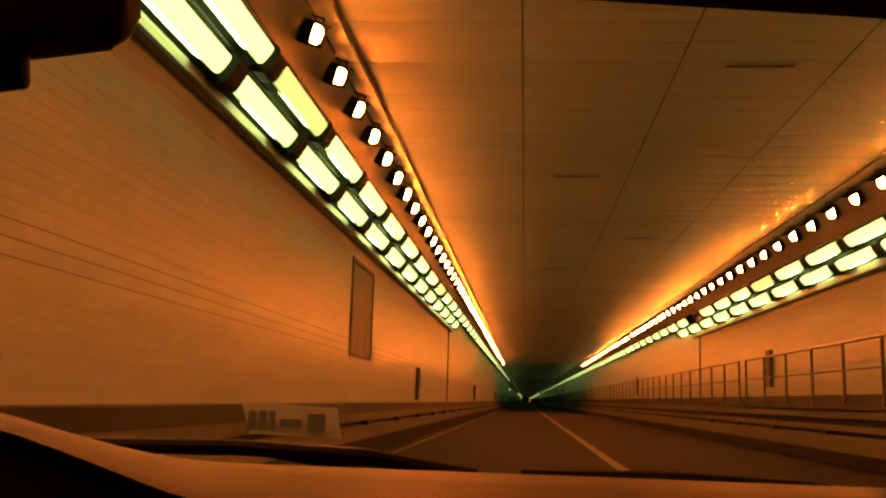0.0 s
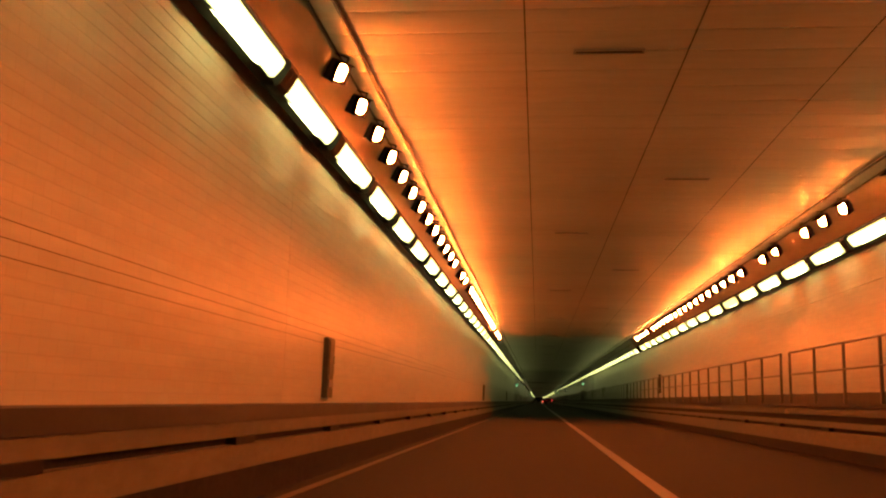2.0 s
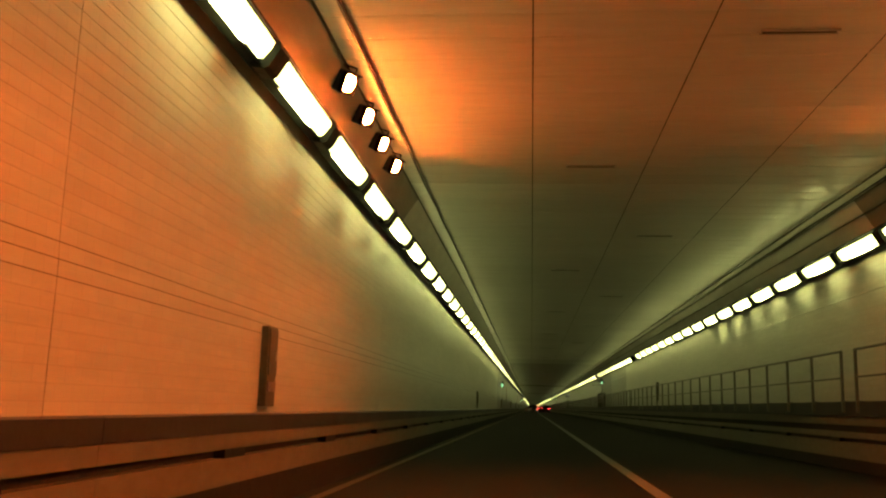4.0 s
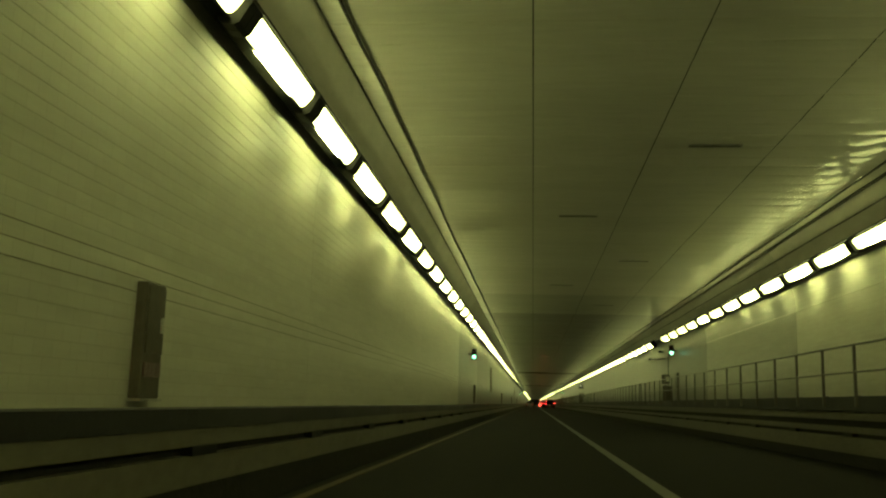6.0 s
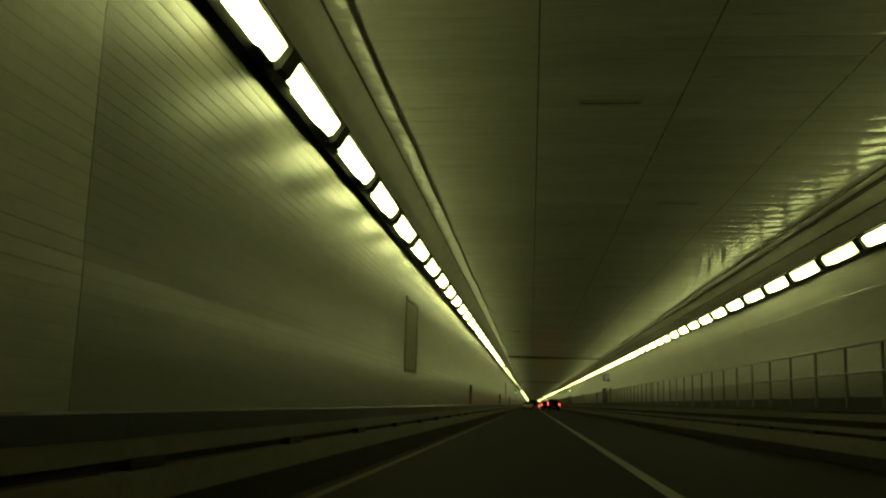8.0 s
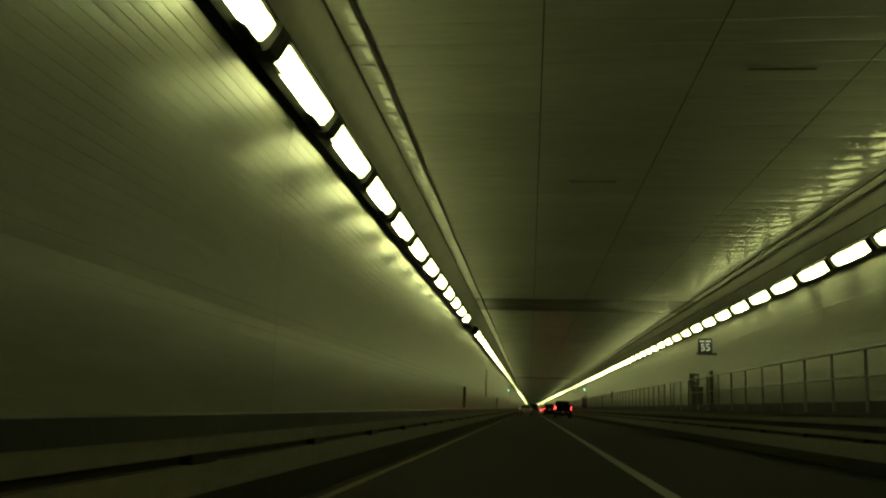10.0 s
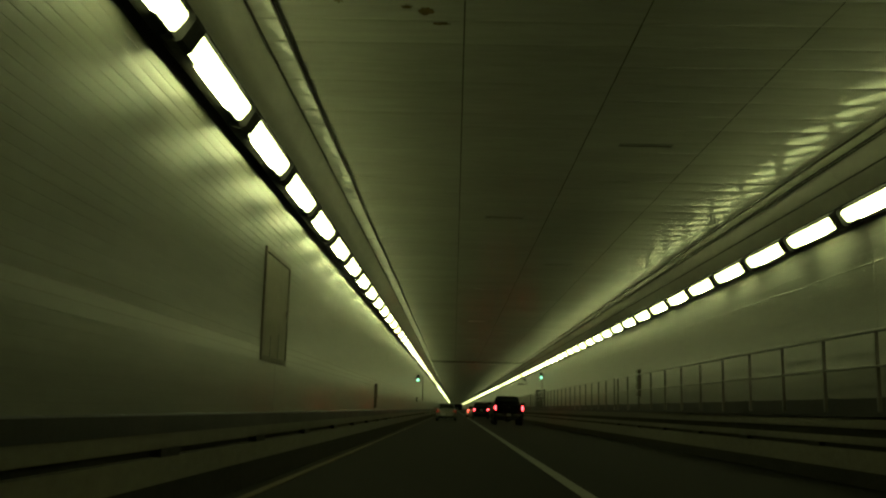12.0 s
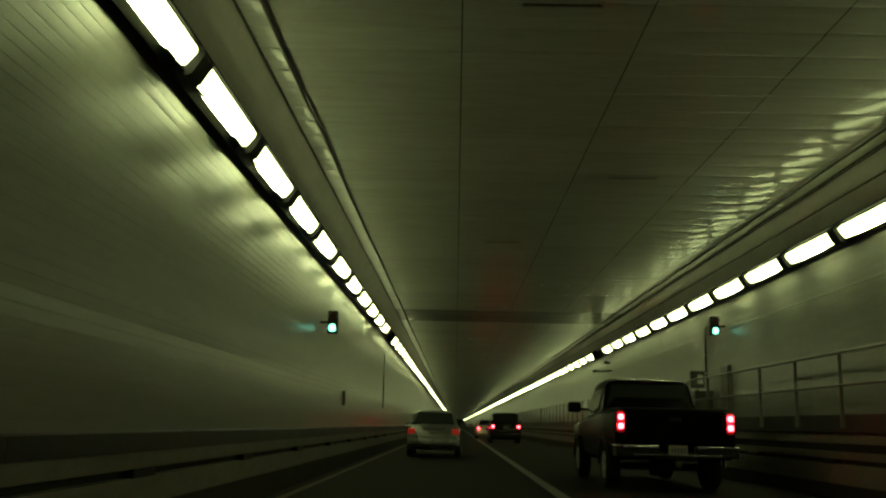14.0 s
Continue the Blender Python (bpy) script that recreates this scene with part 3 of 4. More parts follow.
def sign_board(s, y, z0, z1, w):
    e = empty("wall_sign", "small dark board on brackets above the walkway", "sign", "small boards above the walkway")
    x = s * (WALL_X - 0.34)
    board = part("board", slab(x - w / 2, x + w / 2, y, y + 0.12, z0, z1, 0.01), M_BOX, e)
    part("face_plate", slab(x - w * 0.02, x + w * 0.38, y - 0.008, y + 0.002, z0 + 0.12, z1 - 0.10, 0.003), M_GALV, board, "pale metal plate")
    part("bracket", slab(*sorted((s * (WALL_X - 0.34), s * (WALL_X + 0.01))), y + 0.03, y + 0.06, (z0 + z1) / 2 - 0.02, (z0 + z1) / 2 + 0.02), M_GALV, e)
    part("post", slab(s * (WALL_X - 0.34) - 0.02, s * (WALL_X - 0.34) + 0.02, y + 0.03, y + 0.06, 1.325, z0 + 0.1), M_BOX, e)
    return e


for y in (173.6, 254.4, 332.6):
    sign_board(1, y, 2.14, 2.60, 0.38)
    chest = empty("equipment_chest", "low dark equipment chest standing on the walkway", "chest", "equipment chests on the walkway")
    part("body", slab(4.34, 4.80, y - 0.55, y + 0.15, 1.325, 2.02, 0.02), M_BOX, chest)
    part("lid", slab(4.32, 4.82, y - 0.57, y + 0.17, 2.0, 2.05, 0.01), M_BOX, chest)
    part("latch", slab(4.315, 4.345, y - 0.24, y - 0.16, 1.90, 1.99, 0.004), M_GALV, chest)


def conduit(s, y, z0, z1, bend):
    bm = bmesh.new()
    x = s * (WALL_X - 0.025)
    tube(bm, [(x, y + bend, z1), (x, y + bend * 0.6, z1 - 0.05), (x, y + bend * 0.1, z1 - 0.28), (x, y, z1 - 0.6), (x, y, z0)], 0.022, 8)
    ob = tagged(part("conduit", bm, M_CABLE), "thin dark conduit running up the tiled wall", "conduit")
    for z in (z0 + 0.4, (z0 + z1) / 2, z1 - 0.75):
        part("clip", slab(*sorted((s * (WALL_X - 0.052), s * WALL_X)), y - 0.04, y + 0.04, z - 0.012, z + 0.012), M_GALV, ob)
    return ob


conduit(-1, 36.2, 0.91, 3.85, 0.12)
conduit(1, 36.4, 1.325, 3.75, -0.12)
conduit(1, 332.9, 1.325, 3.80, -0.15)
conduit(1, 174.9, 1.325, 3.70, -0.15)
conduit(-1, 345.1, 1.62, 3.90, 0.1)

# small call box on the darker tiling
box = empty("call_box", "small dark call box on the darker tiled wall", "call box")
part("body", slab(-WALL_X - 0.01, -WALL_X + 0.07, 331.85, 332.03, 1.46, 1.83, 0.01), M_BOX, box)
cover = part("cover", slab(-WALL_X + 0.068, -WALL_X + 0.08, 331.87, 332.01, 1.49, 1.80, 0.004), M_BOX, box)
part("button", slab(-WALL_X + 0.078, -WALL_X + 0.088, 331.92, 331.96, 1.66, 1.70, 0.003), M_GALV, cover)

# cable tray below the double light rows
for s in (-1, 1):
    e = empty("cable_tray", "thin dark cable tray along the wall below the lights", "cable tray")
    a, b = sorted((s * (WALL_X - 0.12), s * WALL_X))
    part("shelf", slab(a, b, Y0 + 1, 37.2, 3.70, 3.715), M_GALV, e)
    a, b = sorted((s * (WALL_X - 0.125), s * (WALL_X - 0.11)))
    part("lip", slab(a, b, Y0 + 1, 37.2, 3.685, 3.735), M_HOUSING, e)


def signal_head(s, y, z):
    """Two-lens lane signal on a wall arm, the lower lens lit green."""
    e = empty("traffic_signal", "black wall-mounted lane signal with its green lens lit", "traffic signal", "lane signals on the walls")
    x = s * 4.62
    part("housing", slab(x - 0.108, x + 0.108, y, y + 0.16, z - 0.12, z + 0.37, 0.02), M_HOUSING, e)
    bm = bmesh.new()
    disc(bm, (x, y - 0.008, z), 0.078, 0.03, "y", 24)
    part("lens", bm, M_GREEN, e, "glowing green signal lens")
    bm = bmesh.new()
    disc(bm, (x, y - 0.004, z + 0.25), 0.078, 0.02, "y", 24)
    part("lens", bm, M_DARKLENS, e, "unlit dark signal lens")
    for zz in (z, z + 0.25):
        bm = bmesh.new()
        n = 12
        ring = [radians(-20 + 220 * i / n) for i in range(n + 1)]
        prev = None
        for a in ring:
            c, d = math.cos(a), math.sin(a)
            cur = [bm.verts.new((x + r * c, yy, zz + r * d)) for r, yy in ((0.094, y), (0.094, y - 0.12), (0.087, y - 0.12), (0.087, y))]
            if prev:
                for i in range(4):
                    bm.faces.new((prev[i], prev[(i + 1) % 4], cur[(i + 1) % 4], cur[i]))
            prev = cur
        part("visor", bm, M_HOUSING, e)
    a, b = sorted((x, s * (WALL_X + 0.02)))
    part("arm", slab(a, b, y + 0.07, y + 0.12, z + 0.1, z + 0.15), M_HOUSING, e)
    return e


signal_head(-1, 169.9, 3.08)
signal_head(1, 172.0, 3.57)
signal_head(-1, 327.4, 3.02)
signal_head(1, 331.0, 3.52)


def camera_arm(y):
    e = empty("wall_loudspeaker", "dark loudspeaker horn on a bent wall arm", "loudspeaker", "horns on the wall")
    bm = bmesh.new()
    tube(bm, [(WALL_X, y, 3.50), (4.45, y, 3.46), (4.10, y - 0.1, 3.46)], 0.03, 8)
    part("arm", bm, M_HOUSING, e)
    bm = bmesh.new()
    tube(bm, [(4.78, y + 0.25, 3.86), (4.66, y + 0.05, 3.86), (4.60, y - 0.05, 3.86)], 0.07, 12)
    part("horn", bm, M_HOUSING, e)
    bm = bmesh.new()
    tube(bm, [(4.78, y + 0.25, 3.86), (WALL_X - 0.02, y + 0.25, 3.86)], 0.025, 8)
    part("stem", bm, M_HOUSING, e)
    bm = bmesh.new()
    tube(bm, [(4.16, y - 0.16, 3.46), (4.06, y - 0.05, 3.46)], 0.055, 10)
    part("end_lamp", bm, M_HOUSING, e)
    return e


camera_arm(176.0)
camera_arm(348.0)

# speed limit sign above the walkway
M_SIGN = surface("blue_black_sign_face", (0.004, 0.007, 0.016), 0.4, vary=0.3)
M_DIGIT = glowing("lit_sign_digits", (0.55, 0.78, 1.0), 0.2)
sign = empty("speed_sign", "dark blue-black speed limit sign with pale lit digits 55", "sign")
SX, SY, SZ = 4.46, 251.4, 3.49
part("cabinet", slab(SX - 0.255, SX + 0.255, SY, SY + 0.16, SZ - 0.29, SZ + 0.29, 0.02), M_HOUSING, sign)
part("face", slab(SX - 0.235, SX + 0.235, SY - 0.006, SY + 0.01, SZ - 0.27, SZ + 0.27), M_SIGN, sign)


def lettering(text, size, x, y, z, material, parent, name):
    cu = bpy.data.curves.new(name, "FONT")
    cu.body, cu.size, cu.align_x, cu.align_y, cu.extrude = text, size, "CENTER", "CENTER", 0.003
    ob = new(name, cu)
    ob.matrix_basis = pose(x, y, z, 90, 0, 0)
    cu.materials.append(material)
    ob.parent = parent
    return ob


lettering("55", 0.37, SX, SY - 0.012, SZ - 0.05, M_DIGIT, sign, "digits")
for x0, x1 in ((-0.20, -0.04), (0.01, 0.19)):
    part("text_bar", slab(SX + x0, SX + x1, SY - 0.014, SY - 0.004, SZ + 0.165, SZ + 0.205), M_DIGIT, sign)
part("arm", slab(SX - 0.30, WALL_X, SY + 0.16, SY + 0.22, SZ - 0.30, SZ - 0.24), M_HOUSING, sign)

# dark reflector blocks in the kerb grooves
model = None
for s, x in ((-1, 4.55), (1, 4.27)):
    for k in range(-8, 90):
        y = 0.8 + 3.84 * k
        if model is None:
            model = tagged(part("kerb_block", slab(-0.05, 0.05, -0.28, 0.28, 0.548, 0.625, 0.006), M_HOUSING), "small black block set in the kerb groove", "block", "blocks in the kerb grooves")
            model.location = (s * x, y, 0)
        else:
            copy_thing(model, pose(s * x, y, 0))

# empty bracket where a left light is missing
e = empty("light_bracket", "bare dark bracket and cables where a light is missing", "bracket")
part("plate", slab(-4.72, -4.42, 252.0, 253.3, 4.14, 4.20), M_HOUSING, e)
bm = bmesh.new()
tube(bm, [(-4.60, 255.0, 4.55), (-4.45, 254.9, 4.42), (-4.42, 255.2, 4.25), (-4.5, 255.6, 4.15)], 0.03, 6)
part("cable_end", bm, M_CABLE, e)
part("hanger", slab(-4.66, -4.60, 252.5, 252.56, 4.14, 4.60), M_HOUSING, e)

# ---- vehicles ----
M_SILVER = surface("silver_car_paint", (0.13, 0.13, 0.12), 0.28, metal=0.5, vary=0.08, grain=3, bump=0, coat=0.6, rough_vary=0.05)
M_NAVY = surface("dark_truck_paint", (0.0015, 0.0015, 0.002), 0.25, metal=0.0, vary=0.1, grain=3, bump=0, coat=0.02, rough_vary=0.03, spec=0.03)
M_BLACKPAINT = surface("black_car_paint", (0.005, 0.005, 0.005), 0.25, vary=0.1, grain=3, bump=0, coat=0.15, spec=0.2, rough_vary=0.05)
M_WHITEPAINT = surface("white_car_paint", (0.6, 0.6, 0.56), 0.3, vary=0.08, grain=3, bump=0, coat=0.6, rough_vary=0.05)
M_PLASTIC = surface("black_trim_plastic", (0.008, 0.008, 0.008), 0.7, spec=0.15, vary=0.3, grain=20)
M_PLATE = surface("licence_plate_face", (0.15, 0.14, 0.09), 0.5, vary=0.1)
M_BAR = surface("plate_bar", (0.05, 0.05, 0.09), 0.6, vary=0.1)


def loft(bm, rings):
    vs = [[bm.verts.new(p) for p in r] for r in rings]
    n = len(vs[0])
    for a, b in zip(vs, vs[1:]):
        for i in range(n):
            bm.faces.new((a[i], a[(i + 1) % n], b[(i + 1) % n], b[i]))
    bm.faces.new(vs[0][::-1])
    bm.faces.new(vs[-1])
    return bm


def hull_ring(y, z0, z1, hw, r=0.12, tuck=0.06, shoulder=0.05):
    """Cross-section of a car body: tucked sill, bulging side, rounded shoulder."""
    zm = z0 + (z1 - z0) * 0.55
    half = [(hw - tuck - 0.05, z0), (hw - tuck * 0.4, z0 + 0.07), (hw, zm), (hw - shoulder * 0.4, z1 - r), (hw - shoulder - r * 0.35, z1 - r * 0.3), (hw - shoulder - r, z1)]
    pts = [(x, y, z) for x, z in half] + [(-x, y, z) for x, z in half[::-1]]
    return pts


def cabin_ring(y, z0, z1, hw0, hw1, r=0.10):
    half = [(hw0, z0), (hw1 + 0.02, z1 - r), (hw1 - r * 0.5, z1 - r * 0.25), (hw1 - r * 1.6, z1)]
    return [(x, y, z) for x, z in half] + [(-x, y, z) for x, z in half[::-1]]


def wheel(x, y, r, w, parent):
    bm = bmesh.new()
    prof = [(-w / 2 + 0.02, r * 0.62), (-w / 2, r * 0.8), (-w / 2 + 0.015, r * 0.95), (-w / 2 + 0.05, r), (w / 2 - 0.05, r), (w / 2 - 0.015, r * 0.95), (w / 2, r * 0.8), (w / 2 - 0.02, r * 0.62)]
    n = 24
    rings = [[(x + a, y + q * math.cos(2 * math.pi * k / n), r + q * math.sin(2 * math.pi * k / n)) for k in range(n)] for a, q in prof]
    t = part("wheel", loft(bm, rings), M_RUBBER, parent, "black rubber tyre and metal rim", smooth=True)
    bm = bmesh.new()
    disc(bm, (x + (w / 2 - 0.03) * (1 if x > 0 else -1), y, r), r * 0.6, 0.03, "x", 20)
    for k in range(5):
        a = 2 * math.pi * k / 5
        c = Vector((x + (w / 2 - 0.01) * (1 if x > 0 else -1), y + r * 0.33 * math.cos(a), r + r * 0.33 * math.sin(a)))
        disc(bm, c, r * 0.13, 0.02, "x", 8)
    part("rim", bm, M_GALV, t)
    return t


def pane(points, thick, material, parent, name="window"):
    """A glass panel with slight thickness through four or more points."""
    bm = bmesh.new()
    p = [Vector(q) for q in points]
    n = (p[1] - p[0]).cross(p[2] - p[0]).normalized() * thick
    a = [bm.verts.new(q) for q in p]
    b = [bm.verts.new(q + n) for q in p]
    m = len(p)
    for i in range(m):
        bm.faces.new((a[i], a[(i + 1) % m], b[(i + 1) % m], b[i]))
    bm.faces.new(a[::-1])
    bm.faces.new(b)
    return part(name, bm, material, parent)


def plate(y, z, parent):
    p = part("licence_plate", slab(-0.155, 0.155, y - 0.012, y + 0.004, z - 0.08, z + 0.08), M_PLATE, parent)
    for k in range(5):
        part("bar", slab(-0.115 + k * 0.05, -0.085 + k * 0.05, y - 0.016, y - 0.01, z - 0.04, z + 0.035), M_BAR, p)


def sedan(name, label, paint, tail, hw=0.86, length=4.5, tall=1.46, boxy=False):
    e = empty(name, label, "car")
    L = length
    st = [(0.0, 0.36, 0.74, hw - 0.10), (0.05, 0.30, 0.90, hw - 0.05), (0.18, 0.26, 1.00, hw - 0.01), (0.75, 0.22, 1.02, hw), (1.6, 0.20, 0.98, hw), (3.0, 0.20, 0.95, hw), (3.7, 0.22, 0.86, hw - 0.01), (4.2, 0.25, 0.74, hw - 0.05), (4.45, 0.30, 0.62, hw - 0.14), (4.5, 0.36, 0.55, hw - 0.2)]
    k = L / 4.5
    up = tall / 1.46
    part("body", loft(bmesh.new(), [hull_ring(y * k, z0, z1 * (up if z1 > 0.5 else 1), w) for y, z0, z1, w in st]), paint, e, smooth=True)
    belt = 0.97 * up
    if boxy:
        cb = [(0.10, belt, belt + 0.04, hw - 0.1, hw - 0.12), (0.35, belt, tall - 0.04, hw - 0.09, hw - 0.18), (0.9, belt, tall, hw - 0.09, hw - 0.2), (2.4, belt, tall - 0.01, hw - 0.09, hw - 0.2), (3.2, belt - 0.05, belt + 0.02, hw - 0.12, hw - 0.16)]
    else:
        cb = [(0.42, belt, belt + 0.02, hw - 0.14, hw - 0.16), (1.05, belt, tall - 0.05, hw - 0.09, hw - 0.26), (1.5, belt, tall, hw - 0.09, hw - 0.25), (2.3, belt, tall - 0.01, hw - 0.09, hw - 0.25), (3.3, belt - 0.05, belt + 0.0, hw - 0.12, hw - 0.18)]
    part("roof", loft(bmesh.new(), [cabin_ring(y * k, a, b, c, d) for y, a, b, c, d in cb]), paint, e, smooth=True)
    ya, za, yb, zb = (0.16, belt + 0.10, 0.34, tall - 0.12) if boxy else (0.50, belt + 0.06, 1.0, tall - 0.09)
    pane([(-hw + 0.22, ya * k, za), (hw - 0.22, ya * k, za), (hw - 0.33, yb * k, zb), (-hw + 0.33, yb * k, zb)], 0.03, M_GLASS, e, "rear_window")
    pane([(hw - 0.24, 2.42 * k, tall - 0.1), (-hw + 0.24, 2.42 * k, tall - 0.1), (-hw + 0.16, 3.2 * k, belt + 0.02), (hw - 0.16, 3.2 * k, belt + 0.02)], -0.03, M_GLASS, e, "windscreen")
    for s in (-1, 1):
        x0, x1 = s * (hw - 0.085), s * (hw - 0.215)
        for y0, y1 in ((1.0, 1.72), (1.78, 2.55)):
            q = [(x0, y0 * k, belt + 0.04), (x0, y1 * k, belt + 0.04), (x1, min(y1, 2.35) * k, tall - 0.13), (x1, (y0 + 0.18) * k, tall - 0.13)]
            pane(q if s > 0 else q[::-1], 0.012, M_GLASS, e, "side_window")
        zt = 0.80 * up
        lamp = part("tail_lamp", slab(*sorted((s * (hw - 0.30), s * (hw - 0.06))), -0.012, 0.12, zt - 0.09, zt + 0.10, 0.05), M_TAIL_DIM, e, "red tail lamp")
        if tail != M_TAIL_DIM:
            part("lit_lens", slab(*sorted((s * (hw - 0.25), s * (hw - 0.11))), -0.03, 0.0, zt - 0.06, zt + 0.065, 0.045), tail, lamp, "glowing red lens")
        part("mirror", slab(*sorted((s * (hw - 0.02), s * (hw + 0.17))), 2.62 * k, 2.74 * k, 0.98 * up, 1.10 * up, 0.03), paint, e)
        for y in (0.95, 3.62):
            wheel(s * (hw - 0.10), y * k, 0.31 * up, 0.2, e)
    bump = bmesh.new()
    block(bump, -hw + 0.05, hw - 0.05, -0.05, 0.10, 0.36, 0.60, 0.04)
    part("bumper", bump, paint, e, smooth=True)
    part("bumper_strip", slab(-hw + 0.12, hw - 0.12, -0.06, -0.045, 0.35, 0.41), M_PLASTIC, e)
    part("trunk_seam", slab(-hw + 0.32, hw - 0.32, -0.004, 0.03, 0.615, 0.63), M_PLASTIC, e)
    part("trunk_trim", slab(-0.34, 0.34, -0.008, 0.05, 0.87 * up, 0.90 * up), M_CHROME, e)
    plate(-0.006, 0.76 * up, e)
    return e


def pickup():
    e = empty("pickup_truck", "dark pickup truck with lit red tail lamps and chrome bumper", "pickup truck")
    hw = 1.0
    st = [(0.0, 0.62, 1.30, hw - 0.03), (0.03, 0.55, 1.36, hw), (1.0, 0.50, 1.37, hw), (2.0, 0.46, 1.36, hw), (2.2, 0.45, 1.34, hw - 0.02), (4.3, 0.45, 1.22, hw - 0.02), (4.6, 0.46, 1.20, hw), (5.5, 0.46, 1.14, hw - 0.02), (5.75, 0.5, 1.0, hw - 0.1)]
    part("body", loft(bmesh.new(), [hull_ring(y, a, b, w, 0.07, 0.04, 0.02) for y, a, b, w in st]), M_NAVY, e, smooth=True)
    part("bed_cover", slab(-hw + 0.1, hw - 0.1, 0.08, 2.05, 1.345, 1.385, 0.015), M_PLASTIC, e)
    cb = [(2.0, 1.30, 1.36, hw - 0.10, hw - 0.14), (2.18, 1.30, 1.95, hw - 0.08, hw - 0.22), (2.7, 1.30, 2.0, hw - 0.08, hw - 0.24), (3.6, 1.28, 1.97, hw - 0.08, hw - 0.24), (4.5, 1.16, 1.22, hw - 0.10, hw - 0.16)]
    part("cab", loft(bmesh.new(), [cabin_ring(y, a, b, c, d, 0.12) for y, a, b, c, d in cb]), M_NAVY, e, smooth=True)
    pane([(-hw + 0.19, 2.06, 1.42), (hw - 0.19, 2.06, 1.42), (hw - 0.29, 2.17, 1.86), (-hw + 0.29, 2.17, 1.86)], 0.03, M_GLASS, e, "rear_window")
    pane([(hw - 0.28, 3.66, 1.80), (-hw + 0.28, 3.66, 1.80), (-hw + 0.18, 4.4, 1.26), (hw - 0.18, 4.4, 1.26)], -0.03, M_GLASS, e, "windscreen")
    for s in (-1, 1):
        q = [(s * (hw - 0.075), 2.35, 1.36), (s * (hw - 0.075), 3.85, 1.34), (s * (hw - 0.20), 3.5, 1.78), (s * (hw - 0.20), 2.45, 1.78)]
        pane(q if s > 0 else q[::-1], 0.012, M_GLASS, e, "side_window")
        lamp = part("tail_lamp", slab(*sorted((s * (hw - 0.155), s * (hw - 0.02))), -0.02, 0.10, 0.97, 1.32, 0.03), M_TAIL_DIM, e, "dark red tail lamp cluster")
        for z in (1.225, 1.075):
            part("lit_lens", slab(*sorted((s * (hw - 0.135), s * (hw - 0.045))), -0.036, -0.016, z - 0.048, z + 0.048, 0.03), M_TAIL, lamp, "glowing red lens")
        m = part("mirror", slab(*sorted((s * (hw + 0.05), s * (hw + 0.33))), 3.70, 3.86, 1.34, 1.56, 0.06), M_PLASTIC, e, smooth=True)
        part("mirror_arm", slab(*sorted((s * (hw - 0.1), s * (hw + 0.1))), 3.76, 3.80, 1.38, 1.43), M_PLASTIC, m)
        for y in (1.25, 4.75):
            wheel(s * (hw - 0.12), y, 0.39, 0.26, e)
            bm = bmesh.new()
            n = 14
            arc = [(y + 0.47 * math.cos(math.pi * i / n), 0.39 + 0.47 * math.sin(math.pi * i / n)) for i in range(n + 1)]
            tube(bm, [(s * (hw + 0.005), a, b) for a, b in arc], 0.03, 6)
            part("wheel_arch", bm, M_PLASTIC, e)
        wing = part("bumper_wing", slab(*sorted((s * 0.30, s * (hw + 0.01))), -0.15, 0.22, 0.58, 0.765, 0.03), M_PLASTIC, e, "black bumper end")
        part("bumper_strip", slab(*sorted((s * 0.32, s * (hw - 0.10))), -0.162, -0.12, 0.715, 0.775, 0.014), M_CHROME, wing, "worn chrome strip", smooth=True)
        part("bumper_corner", slab(*sorted((s * (hw - 0.06), s * (hw + 0.018))), -0.13, 0.20, 0.725, 0.772, 0.014), M_CHROME, wing, "worn chrome corner strip", smooth=True)
    step = part("bumper_step", slab(-0.31, 0.31, -0.15, 0.05, 0.56, 0.66, 0.01), M_PLASTIC, e)
    part("step_edge", slab(-0.72, 0.72, -0.168, -0.14, 0.606, 0.632, 0.008), M_CHROME, step, "thin chrome step edge")
    part("tailgate", slab(-hw + 0.2, hw - 0.2, -0.018, 0.03, 0.82, 1.34, 0.012), M_NAVY, e)
    part("tailgate_handle", slab(-0.10, 0.10, -0.03, -0.014, 1.16, 1.23, 0.008), M_PLASTIC, e)
    part("hitch", slab(-0.05, 0.05, -0.22, 0.1, 0.42, 0.52, 0.01), M_CHROME, e)
    part("axle", slab(-0.7, 0.7, 1.18, 1.32, 0.32, 0.44), M_PLASTIC, e)
    bm = bmesh.new()
    disc(bm, (0, 1.25, 0.38), 0.16, 0.34, "x", 12)
    part("differential", bm, M_PLASTIC, e)
    part("brake_lamp", slab(-0.12, 0.12, 2.15, 2.2, 1.90, 1.935), M_DARKLENS, e)
    plate(-0.155, 0.70, e)
    return e


pickup().matrix_basis = pose(1.74, 323.4, 0, 0, 0, 0)
sedan("sedan", "silver sedan with dim red tail lamps driving ahead", M_SILVER, M_TAIL_DIM).matrix_basis = pose(-2.60, 336.6, 0)
sedan("suv", "black sport utility vehicle with lit red tail lamps", M_BLACKPAINT, M_TAIL, 0.92, 4.7, 1.78, True).matrix_basis = pose(1.0, 361.5, 0)
sedan("sedan", "white sedan with lit red tail lamps far ahead", M_WHITEPAINT, M_TAIL).matrix_basis = pose(0.45, 376.0, 0)

